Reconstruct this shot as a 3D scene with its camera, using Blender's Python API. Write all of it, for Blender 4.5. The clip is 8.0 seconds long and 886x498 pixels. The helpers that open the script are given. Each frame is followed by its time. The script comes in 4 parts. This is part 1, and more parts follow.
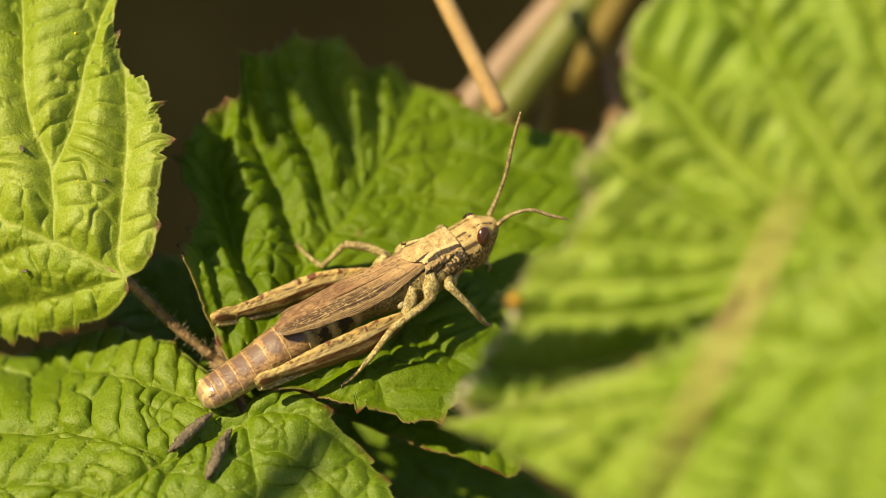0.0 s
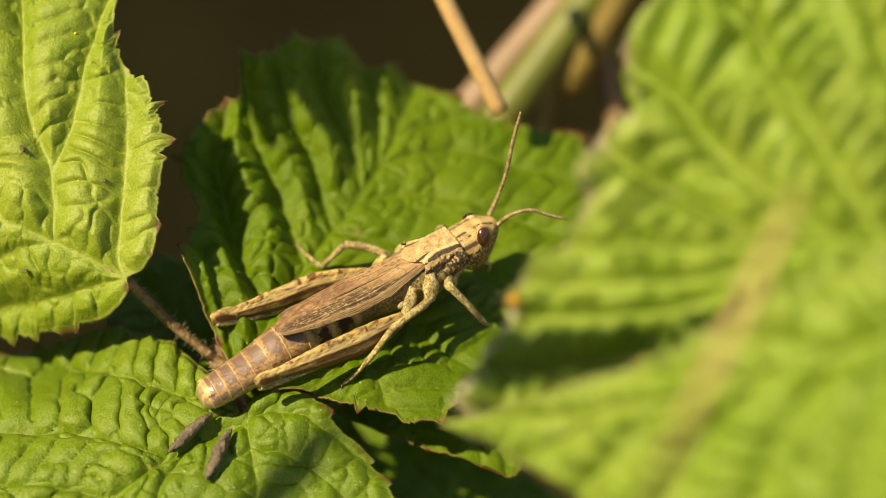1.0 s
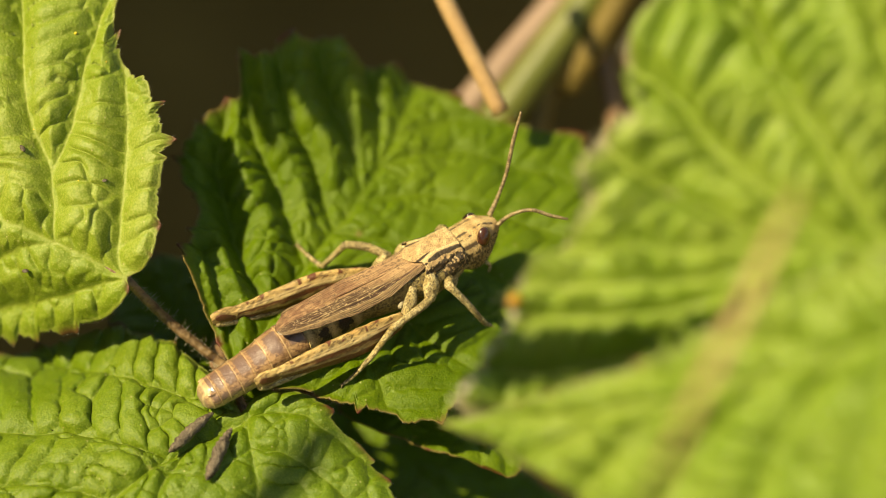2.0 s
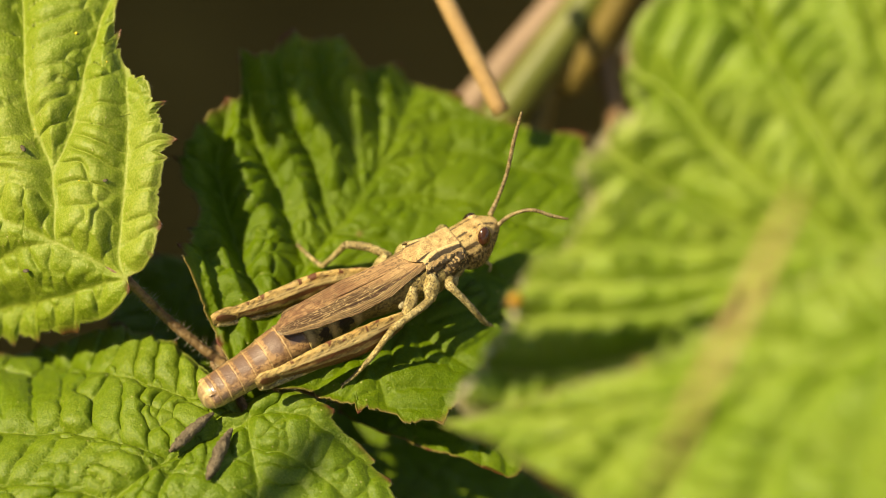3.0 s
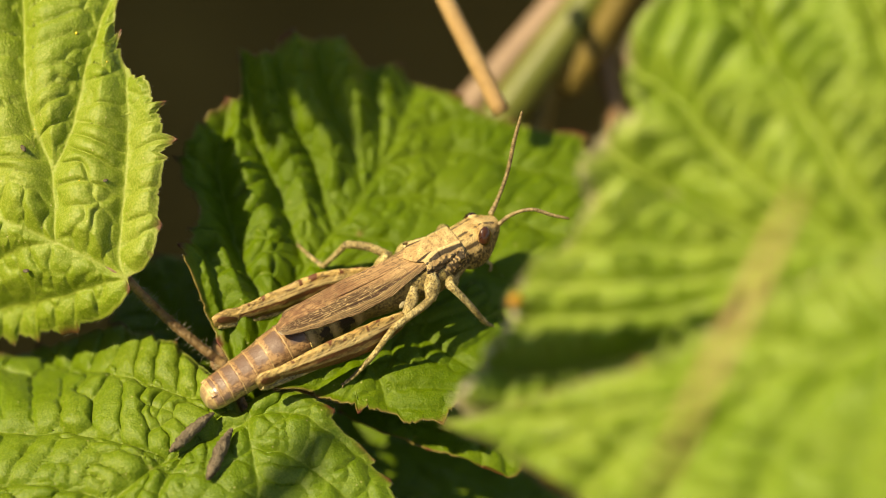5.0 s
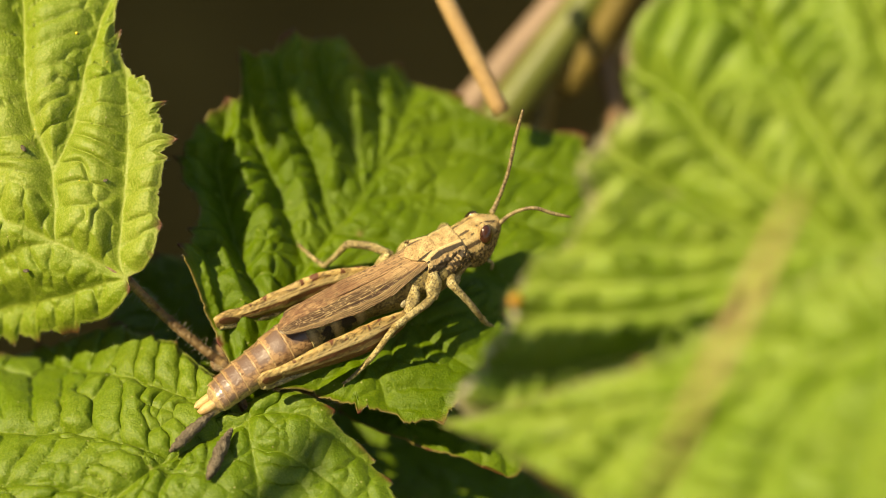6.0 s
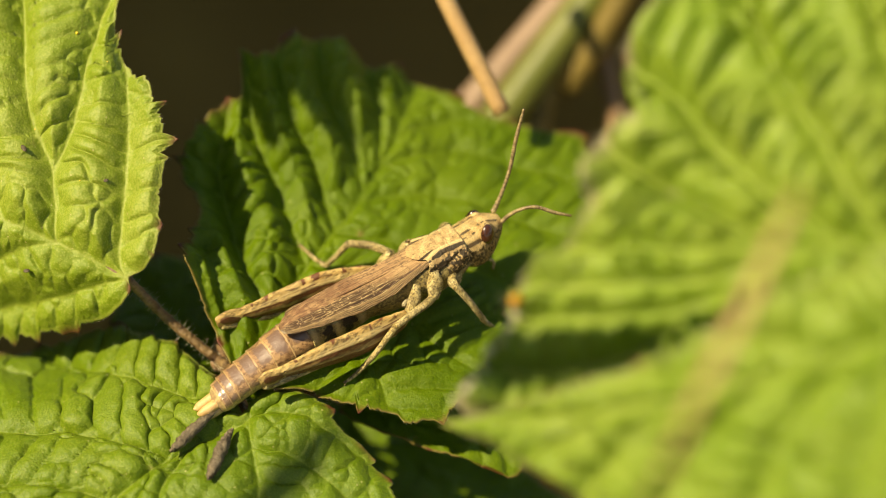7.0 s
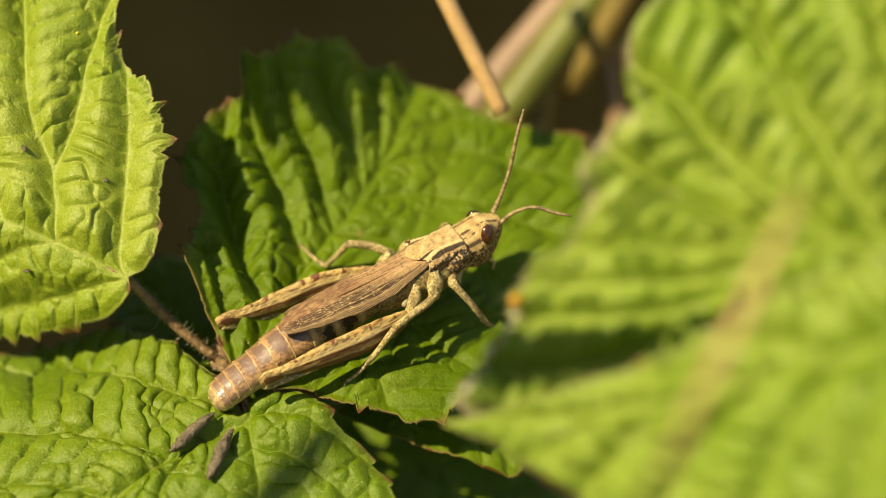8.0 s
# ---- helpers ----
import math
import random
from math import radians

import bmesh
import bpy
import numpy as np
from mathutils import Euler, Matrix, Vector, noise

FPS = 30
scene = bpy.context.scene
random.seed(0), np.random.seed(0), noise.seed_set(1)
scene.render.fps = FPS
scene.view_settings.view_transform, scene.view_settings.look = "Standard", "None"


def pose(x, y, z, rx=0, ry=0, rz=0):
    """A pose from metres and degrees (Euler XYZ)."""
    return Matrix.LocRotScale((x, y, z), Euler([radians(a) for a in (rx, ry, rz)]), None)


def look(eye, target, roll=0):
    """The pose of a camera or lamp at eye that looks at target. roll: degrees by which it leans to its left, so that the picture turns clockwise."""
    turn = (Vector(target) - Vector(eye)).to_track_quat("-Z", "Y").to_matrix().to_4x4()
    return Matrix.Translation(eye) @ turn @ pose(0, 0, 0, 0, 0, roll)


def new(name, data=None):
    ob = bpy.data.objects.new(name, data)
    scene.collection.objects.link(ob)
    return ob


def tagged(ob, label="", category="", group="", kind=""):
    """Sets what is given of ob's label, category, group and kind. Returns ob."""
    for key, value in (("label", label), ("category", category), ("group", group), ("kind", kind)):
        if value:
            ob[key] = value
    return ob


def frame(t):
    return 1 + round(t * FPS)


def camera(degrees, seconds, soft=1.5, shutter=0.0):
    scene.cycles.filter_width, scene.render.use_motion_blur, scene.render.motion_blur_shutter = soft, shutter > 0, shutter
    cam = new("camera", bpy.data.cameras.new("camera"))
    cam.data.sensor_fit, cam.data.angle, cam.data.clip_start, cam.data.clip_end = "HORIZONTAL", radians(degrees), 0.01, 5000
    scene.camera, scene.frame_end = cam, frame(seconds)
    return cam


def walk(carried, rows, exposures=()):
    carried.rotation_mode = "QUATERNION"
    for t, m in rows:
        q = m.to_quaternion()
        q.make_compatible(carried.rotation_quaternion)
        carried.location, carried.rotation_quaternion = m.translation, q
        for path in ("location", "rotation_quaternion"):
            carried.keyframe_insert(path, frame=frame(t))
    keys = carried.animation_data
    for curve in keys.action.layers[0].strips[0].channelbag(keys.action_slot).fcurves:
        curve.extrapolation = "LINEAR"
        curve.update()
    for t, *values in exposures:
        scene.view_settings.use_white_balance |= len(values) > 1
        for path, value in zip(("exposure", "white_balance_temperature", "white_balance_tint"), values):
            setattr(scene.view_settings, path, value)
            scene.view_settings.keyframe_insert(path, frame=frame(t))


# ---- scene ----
# ---- camera and its walk ----
MM = 0.001
cam = camera(15.0, 8.0, soft=0.8)
cam.data.dof.use_dof = True
cam.data.dof.focus_distance = 0.1994
cam.data.dof.aperture_fstop = 14.5
cam.data.dof.aperture_blades = 7
EYE = Vector((0.0, -141.42, 141.42)) * MM


def aim(x):
    return look(EYE, Vector((x, 0.0, 0.0)) * MM)


walk(cam, [(0.0, aim(0.0)), (1.5, aim(-0.004)), (3.0, aim(-0.046)), (4.5, aim(-0.056)),
           (6.0, aim(-0.062)), (7.0, aim(-0.088)), (8.0, aim(-0.1))],
     exposures=[(0.0, 0.70, 8900, 3), (8.0, 0.70, 8900, 3)])

# ---- world, sun, exposure ----
SUN_DIR = Vector((-0.58, -0.20, 0.78)).normalized()
world = bpy.data.worlds.new("sky")
scene.world = world
world.use_nodes = True
sky = world.node_tree.nodes.new("ShaderNodeTexSky")
sky.sky_type = "NISHITA"
sky.sun_disc = False
sky.sun_elevation = math.asin(SUN_DIR.z)
sky.sun_rotation = math.atan2(SUN_DIR.x, SUN_DIR.y)
background = world.node_tree.nodes["Background"]
world.node_tree.links.new(sky.outputs[0], background.inputs[0])
background.inputs[1].default_value = 0.085
sun = new("sun", bpy.data.lights.new("sun", "SUN"))
sun.data.energy = 4.9
sun.data.angle = radians(0.53)
sun.data.color = (1.0, 0.9, 0.72)
sun.matrix_world = look(SUN_DIR * 2.0, (0, 0, 0))


# ---- materials ----
class Nodes:
    """A material's nodes, made and joined in short calls."""

    def __init__(self, name):
        self.mat = bpy.data.materials.new(name)
        self.mat.use_nodes = True
        self.tree = self.mat.node_tree
        self.tree.nodes.clear()
        self.out = self.tree.nodes.new("ShaderNodeOutputMaterial")

    def put(self, socket, value):
        if isinstance(value, bpy.types.NodeSocket):
            self.tree.links.new(value, socket)
        elif isinstance(value, (tuple, list)) and len(value) == 3 and socket.type == "RGBA":
            socket.default_value = (*value, 1.0)
        else:
            socket.default_value = value

    def node(self, kind, **inputs):
        n = self.tree.nodes.new("ShaderNode" + kind)
        for key, value in inputs.items():
            self.put(n.inputs[key.replace("_", " ")], value)
        return n

    def coords(self):
        return self.node("TexCoord").outputs["Object"]

    def noise(self, scale, detail=3.0, rough=0.55, at=None, distortion=0.0):
        return self.node("TexNoise", Vector=at or self.coords(), Scale=scale, Detail=detail, Roughness=rough,
                         Distortion=distortion).outputs["Fac"]

    def attr(self, name):
        n = self.node("Attribute")
        n.attribute_name = name
        return n.outputs["Fac"]

    def ramp(self, fac, *stops):
        n = self.node("ValToRGB", Fac=fac)
        e = n.color_ramp.elements
        while len(e) < len(stops):
            e.new(0.5)
        for el, (pos, col) in zip(e, stops):
            el.position = pos
            el.color = (*col, 1.0) if isinstance(col, tuple) else (col, col, col, 1.0)
        return n.outputs["Color"]

    def mix(self, fac, a, b, blend="MIX"):
        n = self.tree.nodes.new("ShaderNodeMix")
        n.data_type, n.blend_type = "RGBA", blend
        for socket, value in zip((n.inputs[0], n.inputs[6], n.inputs[7]), (fac, a, b)):
            self.put(socket, value)
        return n.outputs[2]

    def math(self, op, a, b=0.0):
        n = self.tree.nodes.new("ShaderNodeMath")
        n.operation = op
        n.use_clamp = op == "MULTIPLY"
        self.put(n.inputs[0], a)
        self.put(n.inputs[1], b)
        return n.outputs[0]

    def bump(self, height, strength, distance, normal=None):
        n = self.node("Bump", Height=height, Strength=strength, Distance=distance)
        if normal:
            self.put(n.inputs["Normal"], normal)
        return n.outputs["Normal"]

    def surface(self, shader):
        self.tree.links.new(shader, self.out.inputs["Surface"])
        return self.mat


def leaf_material(name, dark, light, pale, clear, thin=0.30, rough=0.42, hem=(0.4, (0.30, 0.26, 0.09)), shine=0.36):
    """Leaf skin: two greens, paler veins, a fine net of cells, russet teeth, and light that comes through."""
    m = Nodes(name)
    co = m.coords()
    base = m.mix(m.ramp(m.noise(160.0, 4.0, at=co), (0.3, 0.0), (0.7, 1.0)), dark, light)
    base = m.mix(m.ramp(m.noise(1500.0, 3.0, at=co), (0.35, 0.0), (0.75, 0.55)), base, light)
    base = m.mix(m.ramp(m.noise(75.0, 2.0, at=co), (0.45, 0.0), (0.75, 0.5)), base, pale)
    cell = m.node("TexVoronoi", Vector=co, Scale=2700.0)
    cell.feature = "DISTANCE_TO_EDGE"
    net = m.ramp(cell.outputs["Distance"], (0.0, 1.0), (0.14, 0.0))
    base = m.mix(m.ramp(m.noise(5200.0, 3.0, 0.7, at=co), (0.45, 0.0), (0.7, 0.4)), base, dark)
    base = m.mix(m.ramp(m.noise(4200.0, 2.0, 0.6, at=co), (0.60, 0.0), (0.72, 0.5)), base, pale)
    base = m.mix(m.math("MULTIPLY", net, 0.14), base, pale)
    grain = m.node("TexVoronoi", Vector=co, Scale=7200.0).outputs["Distance"]
    base = m.mix(m.ramp(grain, (0.12, 0.5), (0.4, 0.0)), base, pale)
    base = m.mix(m.ramp(grain, (0.45, 0.0), (0.8, 0.7)), base, dark)
    base = m.mix(m.math("MULTIPLY", m.attr("vein"), 0.34), base, pale)
    gland = m.node("TexVoronoi", Vector=co, Scale=1500.0)
    dot = m.math("MULTIPLY", m.ramp(gland.outputs["Distance"], (0.06, 1.0), (0.11, 0.0)), m.ramp(gland.outputs["Color"], (0.56, 0.0), (0.58, 0.7)))
    base = m.mix(dot, base, (0.52, 0.50, 0.22))
    spots = m.ramp(m.noise(700.0, 2.0, 0.4, at=co), (0.73, 0.0), (0.77, 0.8))
    base = m.mix(m.math("MULTIPLY", spots, 0.25), base, (0.16, 0.11, 0.03))
    base = m.mix(m.math("MULTIPLY", m.attr("margin"), hem[0]), base, hem[1])
    base = m.mix(m.attr("tooth"), base, (0.13, 0.022, 0.02))
    height = m.math("SUBTRACT", m.math("MULTIPLY", m.noise(20000.0, 2.0, 0.6, at=co), 0.7), m.math("ADD", m.math("MULTIPLY", net, 0.2), m.math("MULTIPLY", grain, 0.6)))
    bump = m.bump(height, 1.0, 0.000038)
    field = m.node("TexVoronoi", Vector=co, Scale=1700.0)
    field.feature = "SMOOTH_F1"
    bump = m.bump(m.math("SUBTRACT", 1.0, field.outputs["Distance"]), 0.55, 0.00013, bump)
    gloss = m.ramp(m.noise(900.0, 3.0, at=co), (0.3, rough - 0.08), (0.7, rough + 0.08))
    skin = m.node("BsdfPrincipled", Base_Color=base, Roughness=gloss, Normal=bump)
    skin.inputs["Specular IOR Level"].default_value = shine
    glow = m.node("BsdfTranslucent", Color=m.mix(0.6, base, clear), Normal=bump)
    both = m.node("MixShader", Fac=thin)
    m.tree.links.new(skin.outputs[0], both.inputs[1])
    m.tree.links.new(glow.outputs[0], both.inputs[2])
    return m.surface(both.outputs[0])


def cuticle(name, light, mid, dark, scale=1400.0, speck=0.62, rough=0.45, stretch=(1, 1, 1), mark=(0.012, 0.0055, 0.003),
            pale=(0.68, 0.54, 0.28), relief=0.00006, coat=0.2, blotch=0.5):
    """Insect skin: two tones in soft patches, dark specks and pits, with dark and pale markings set on the mesh."""
    m = Nodes(name)
    co = m.node("Mapping", Vector=m.coords(), Scale=stretch).outputs[0]
    col = m.mix(m.ramp(m.noise(scale, 3.0, at=co), (0.35, 0.0), (0.65, 1.0)), mid, light)
    patch = m.ramp(m.noise(scale * 0.95, 5.0, 0.7, at=co), (0.48, 0.0), (0.57, blotch))
    col = m.mix(patch, col, tuple(0.45 * a + 0.55 * b for a, b in zip(mid, dark)))
    fine = m.noise(scale * 5.5, 4.0, 0.65, at=co)
    col = m.mix(m.ramp(fine, (speck - 0.06, 0.0), (speck + 0.08, 0.75)), col, dark)
    ragged = m.math("ADD", m.attr("mark"), m.math("MULTIPLY", m.math("SUBTRACT", m.noise(scale * 2.5, 3.0, at=co), 0.5), 0.9))
    col = m.mix(m.ramp(ragged, (0.42, 0.0), (0.6, 0.97)), col, mark)
    col = m.mix(m.attr("pale"), col, pale)
    height = m.math("ADD", fine, m.math("MULTIPLY", m.noise(scale * 1.2, 4.0, at=co), 0.8))
    skin = m.node("BsdfPrincipled", Base_Color=col, Roughness=rough, Normal=m.bump(height, 0.7, relief))
    skin.inputs["Coat Weight"].default_value = coat
    skin.inputs["Coat Roughness"].default_value = 0.22
    return m.surface(skin.outputs[0])


def wing_material():
    """Tegmen: tan streaks along the mesh's own u, with flecks, rusty fields and pale veins set on the mesh."""
    m = Nodes("tegmen")
    uv = m.node("UVMap").outputs[0]
    co = m.coords()
    streak = m.noise(1.0, 4.0, 0.6, at=m.node("Mapping", Vector=uv, Scale=(6.0, 60.0, 1.0)).outputs[0])
    col = m.mix(m.ramp(streak, (0.3, 0.0), (0.7, 1.0)), (0.26, 0.145, 0.066), (0.70, 0.48, 0.24))
    col = m.mix(m.ramp(m.noise(700.0, 3.0, at=co), (0.4, 0.0), (0.7, 0.6)), col, (0.34, 0.195, 0.10))
    col = m.mix(m.math("MULTIPLY", m.attr("rust"), 0.85), col, (0.15, 0.062, 0.03))
    fine = m.noise(4200.0, 3.0, 0.6, at=co)
    col = m.mix(m.ramp(fine, (0.52, 0.0), (0.64, 0.55)), col, (0.085, 0.038, 0.018))
    col = m.mix(m.math("MULTIPLY", m.attr("mark"), 0.92), col, (0.034, 0.016, 0.006))
    col = m.mix(m.math("MULTIPLY", m.attr("pale"), 0.85), col, (0.70, 0.52, 0.27))
    bump = m.bump(m.math("ADD", m.attr("pale"), fine), 0.7, 0.00006)
    skin = m.node("BsdfPrincipled", Base_Color=col, Roughness=0.36, Normal=bump)
    skin.inputs["Coat Weight"].default_value = 0.25
    skin.inputs["Coat Roughness"].default_value = 0.25
    return m.surface(skin.outputs[0])


def plain(name, a, b, scale, rough=0.6, relief=0.0001, stretch=(1, 1, 1), shine=0.5):
    m = Nodes(name)
    co = m.node("Mapping", Vector=m.coords(), Scale=stretch).outputs[0]
    n1 = m.noise(scale, 5.0, 0.6, at=co)
    col = m.mix(m.ramp(n1, (0.3, 0.0), (0.7, 1.0)), a, b)
    col = m.mix(m.ramp(m.noise(scale * 5.0, 3.0, at=co), (0.5, 0.0), (0.8, 0.5)), col, tuple(c * 0.45 for c in a))
    skin = m.node("BsdfPrincipled", Base_Color=col, Roughness=rough, Normal=m.bump(n1, 0.8, relief))
    skin.inputs["Specular IOR Level"].default_value = shine
    return m.surface(skin.outputs[0])


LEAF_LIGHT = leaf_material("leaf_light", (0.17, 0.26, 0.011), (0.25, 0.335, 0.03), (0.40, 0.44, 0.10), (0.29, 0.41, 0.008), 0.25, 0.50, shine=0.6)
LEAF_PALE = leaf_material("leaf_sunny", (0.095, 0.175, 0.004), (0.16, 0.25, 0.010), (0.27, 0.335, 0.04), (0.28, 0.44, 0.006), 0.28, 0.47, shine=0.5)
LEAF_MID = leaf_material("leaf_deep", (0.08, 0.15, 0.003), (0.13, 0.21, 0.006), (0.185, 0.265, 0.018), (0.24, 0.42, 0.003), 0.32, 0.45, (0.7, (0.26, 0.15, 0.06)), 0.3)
LEAF_YOUNG = leaf_material("leaf_young", (0.14, 0.265, 0.009), (0.275, 0.40, 0.045), (0.45, 0.51, 0.13), (0.38, 0.52, 0.008), 0.34, 0.42, (0.8, (0.40, 0.32, 0.25)), 0.6)
TEGMEN = wing_material()
HEAD_SKIN = cuticle("head_skin", (0.73, 0.54, 0.25), (0.40, 0.255, 0.095), (0.09, 0.045, 0.016), 1700.0, 0.58, 0.38, relief=0.0002, mark=(0.065, 0.038, 0.014), blotch=0.4)
PRONOTUM_SKIN = cuticle("pronotum_skin", (0.72, 0.52, 0.25), (0.44, 0.275, 0.12), (0.09, 0.045, 0.018), 1700.0, 0.58, 0.38, relief=0.0002, mark=(0.032, 0.019, 0.008), blotch=0.4)
PLEURA_SKIN = cuticle("pleura_skin", (0.52, 0.41, 0.15), (0.20, 0.14, 0.045), (0.02, 0.011, 0.005), 1200.0, 0.52, relief=0.0003)
MEMBRANE_SKIN = cuticle("membrane_skin", (0.62, 0.55, 0.36), (0.36, 0.29, 0.15), (0.08, 0.06, 0.03), 1600.0, 0.58, 0.28, relief=0.0004, coat=0.5)
ABDOMEN_SKIN = cuticle("abdomen_skin", (0.55, 0.36, 0.18), (0.33, 0.18, 0.09), (0.10, 0.045, 0.026), 1000.0, 0.54, 0.30, (0.7, 1, 1), mark=(0.17, 0.105, 0.08), coat=1.0, blotch=0.65, relief=0.0001)
LEG_SKIN = cuticle("leg_skin", (0.78, 0.65, 0.33), (0.38, 0.28, 0.10), (0.035, 0.02, 0.009), 1500.0, 0.53, relief=0.0002, blotch=0.75)
FEMUR_SKIN = cuticle("femur_skin", (0.80, 0.58, 0.235), (0.42, 0.26, 0.085), (0.035, 0.016, 0.007), 900.0, 0.54, stretch=(0.45, 1, 1), mark=(0.13, 0.042, 0.017), blotch=0.65, relief=0.00014)
ANTENNA_SKIN = cuticle("antenna_skin", (0.40, 0.31, 0.15), (0.18, 0.125, 0.06), (0.04, 0.02, 0.01), 2500.0, 0.6)
VALVE_SKIN = cuticle("valve_skin", (0.66, 0.45, 0.21), (0.54, 0.34, 0.14), (0.25, 0.12, 0.06), 1800.0, 0.68, 0.35)
EYE_SKIN = cuticle("eye_skin", (0.075, 0.026, 0.014), (0.02, 0.009, 0.007), (0.012, 0.006, 0.005), 1300.0, 0.66, 0.12, (0.4, 1, 1), relief=0.00001, coat=0.6, blotch=0.0)
DARK_FRASS = plain("dark_frass", (0.03, 0.021, 0.013), (0.23, 0.18, 0.12), 1800.0, 0.6, 0.0005, stretch=(1, 1, 1))
PETIOLE_SKIN = plain("petiole_skin", (0.045, 0.02, 0.011), (0.30, 0.20, 0.09), 1300.0, 0.42, 0.0006)
STRAW_SKIN = plain("straw_skin", (0.41, 0.255, 0.115), (0.50, 0.335, 0.16), 500.0, 0.5, 0.0001)
CANE_SKIN = plain("cane_skin", (0.22, 0.145, 0.10), (0.31, 0.215, 0.15), 300.0, 0.6, 0.0002)
GREEN_STEM = plain("green_stem_skin", (0.085, 0.105, 0.012), (0.145, 0.155, 0.026), 200.0, 0.5, 0.0002)
OLIVE_STEM = plain("olive_stem_skin", (0.10, 0.075, 0.012), (0.20, 0.14, 0.03), 250.0, 0.6, 0.0003)
BROWN_STEM = plain("brown_stem_skin", (0.22, 0.12, 0.06), (0.33, 0.21, 0.11), 300.0, 0.6, 0.0002)
SOIL = plain("soil", (0.115, 0.068, 0.011), (0.19, 0.12, 0.024), 40.0, 0.9, 0.004, shine=0.2)
POLLEN = plain("pollen", (0.7, 0.5, 0.03), (0.8, 0.62, 0.1), 3000.0, 0.5, 0.00002)
# orange colour that stands in for a bright glint
GLINT_ORANGE = plain("amber", (0.5, 0.22, 0.02), (0.62, 0.33, 0.06), 800.0, 0.08, 0.00001)
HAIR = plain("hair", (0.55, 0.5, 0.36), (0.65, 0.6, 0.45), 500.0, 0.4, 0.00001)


# ---- shapes ----
def mesh_of(name, verts, faces, material, smooth=True):
    """A mesh from points in millimetres."""
    me = bpy.data.meshes.new(name)
    me.from_pydata((np.asarray(verts, float) * MM).tolist(), [], [list(map(int, f)) for f in faces])
    me.materials.append(material)
    if smooth:
        me.polygons.foreach_set("use_smooth", [True] * len(me.polygons))
    me.update()
    return me


def paint(me, name, values):
    me.attributes.new(name, "FLOAT", "POINT").data.foreach_set("value", np.asarray(values, np.float32))


def part(name, me, parent, label=""):
    ob = new(name, me)
    ob.parent = parent
    return tagged(ob, label)


def spline(points, per=8, closed=False):
    """A smooth line through points (Catmull-Rom)."""
    p = np.asarray(points, float)
    n = len(p)
    if closed:
        q = np.concatenate([p[-1:], p, p[:2]])
        spans = n
    else:
        q = np.concatenate([2 * p[:1] - p[1:2], p, 2 * p[-1:] - p[-2:-1]])
        spans = n - 1
    t = np.linspace(0, 1, per, endpoint=False)[:, None]
    out = []
    for i in range(spans):
        a, b, c, d = q[i:i + 4]
        out.append(0.5 * (2 * b + (c - a) * t + (2 * a - 5 * b + 4 * c - d) * t ** 2 + (3 * b - a - 3 * c + d) * t ** 3))
    if not closed:
        out.append(p[-1:])
    return np.concatenate(out)


def resample(line, count, closed=False):
    p = np.concatenate([line, line[:1]]) if closed else line
    s = np.concatenate([[0], np.cumsum(np.linalg.norm(np.diff(p, axis=0), axis=1))])
    at = np.linspace(0, s[-1], count, endpoint=not closed)
    return np.stack([np.interp(at, s, p[:, k]) for k in range(p.shape[1])], 1), at


def skin_rings(rings, cap=True):
    """Points and faces of a hull over rings of equal count."""
    rings = np.asarray(rings, float)
    m, n, _ = rings.shape
    faces = [(i * n + j, i * n + (j + 1) % n, (i + 1) * n + (j + 1) % n, (i + 1) * n + j) for i in range(m - 1) for j in range(n)]
    if cap:
        faces += [tuple(range(n))[::-1], tuple((m - 1) * n + j for j in range(n))]
    return rings.reshape(-1, 3), faces


def tube(points, radii, n=12, per=6, flat=1.0, wobble=0.0, beads=0, seed=0, squash=(0, 0, 1)):
    """Rings round a smooth line; flat narrows them across, beads swells them ring by ring."""
    line = spline(points, per)
    rad = spline(np.asarray(radii, float)[:, None], per)[:, 0]
    if beads:
        line, _ = resample(line, beads * 5 + 1)
        rad = np.interp(np.linspace(0, 1, len(line)), np.linspace(0, 1, len(rad)), rad)
        rad = rad * (0.9 + 0.18 * np.sin(np.linspace(0, beads * math.pi, len(line))) ** 2)
    tang = np.gradient(line, axis=0)
    tang /= np.linalg.norm(tang, axis=1)[:, None]
    up = np.asarray(squash, float)
    rng = np.random.RandomState(seed)
    rings = []
    for p, t, r in zip(line, tang, rad):
        side = np.cross(t, up)
        side /= np.linalg.norm(side) + 1e-9
        top = np.cross(side, t)
        a = np.linspace(0, 2 * math.pi, n, endpoint=False)
        rr = r * (1 + wobble * (rng.rand(n) - 0.5))
        rings.append(p + (np.cos(a) * rr)[:, None] * side * flat + (np.sin(a) * rr)[:, None] * top)
    return np.array(rings)


def tube_mesh(name, material, points, radii, **how):
    rings = tube(points, radii, **how)
    me = mesh_of(name, *skin_rings(rings), material)
    if how.get("beads"):
        joint = np.cos(np.linspace(0, how["beads"] * math.pi, len(rings))) ** 8
        paint(me, "mark", np.repeat(0.55 * joint, rings.shape[1]))
    return me


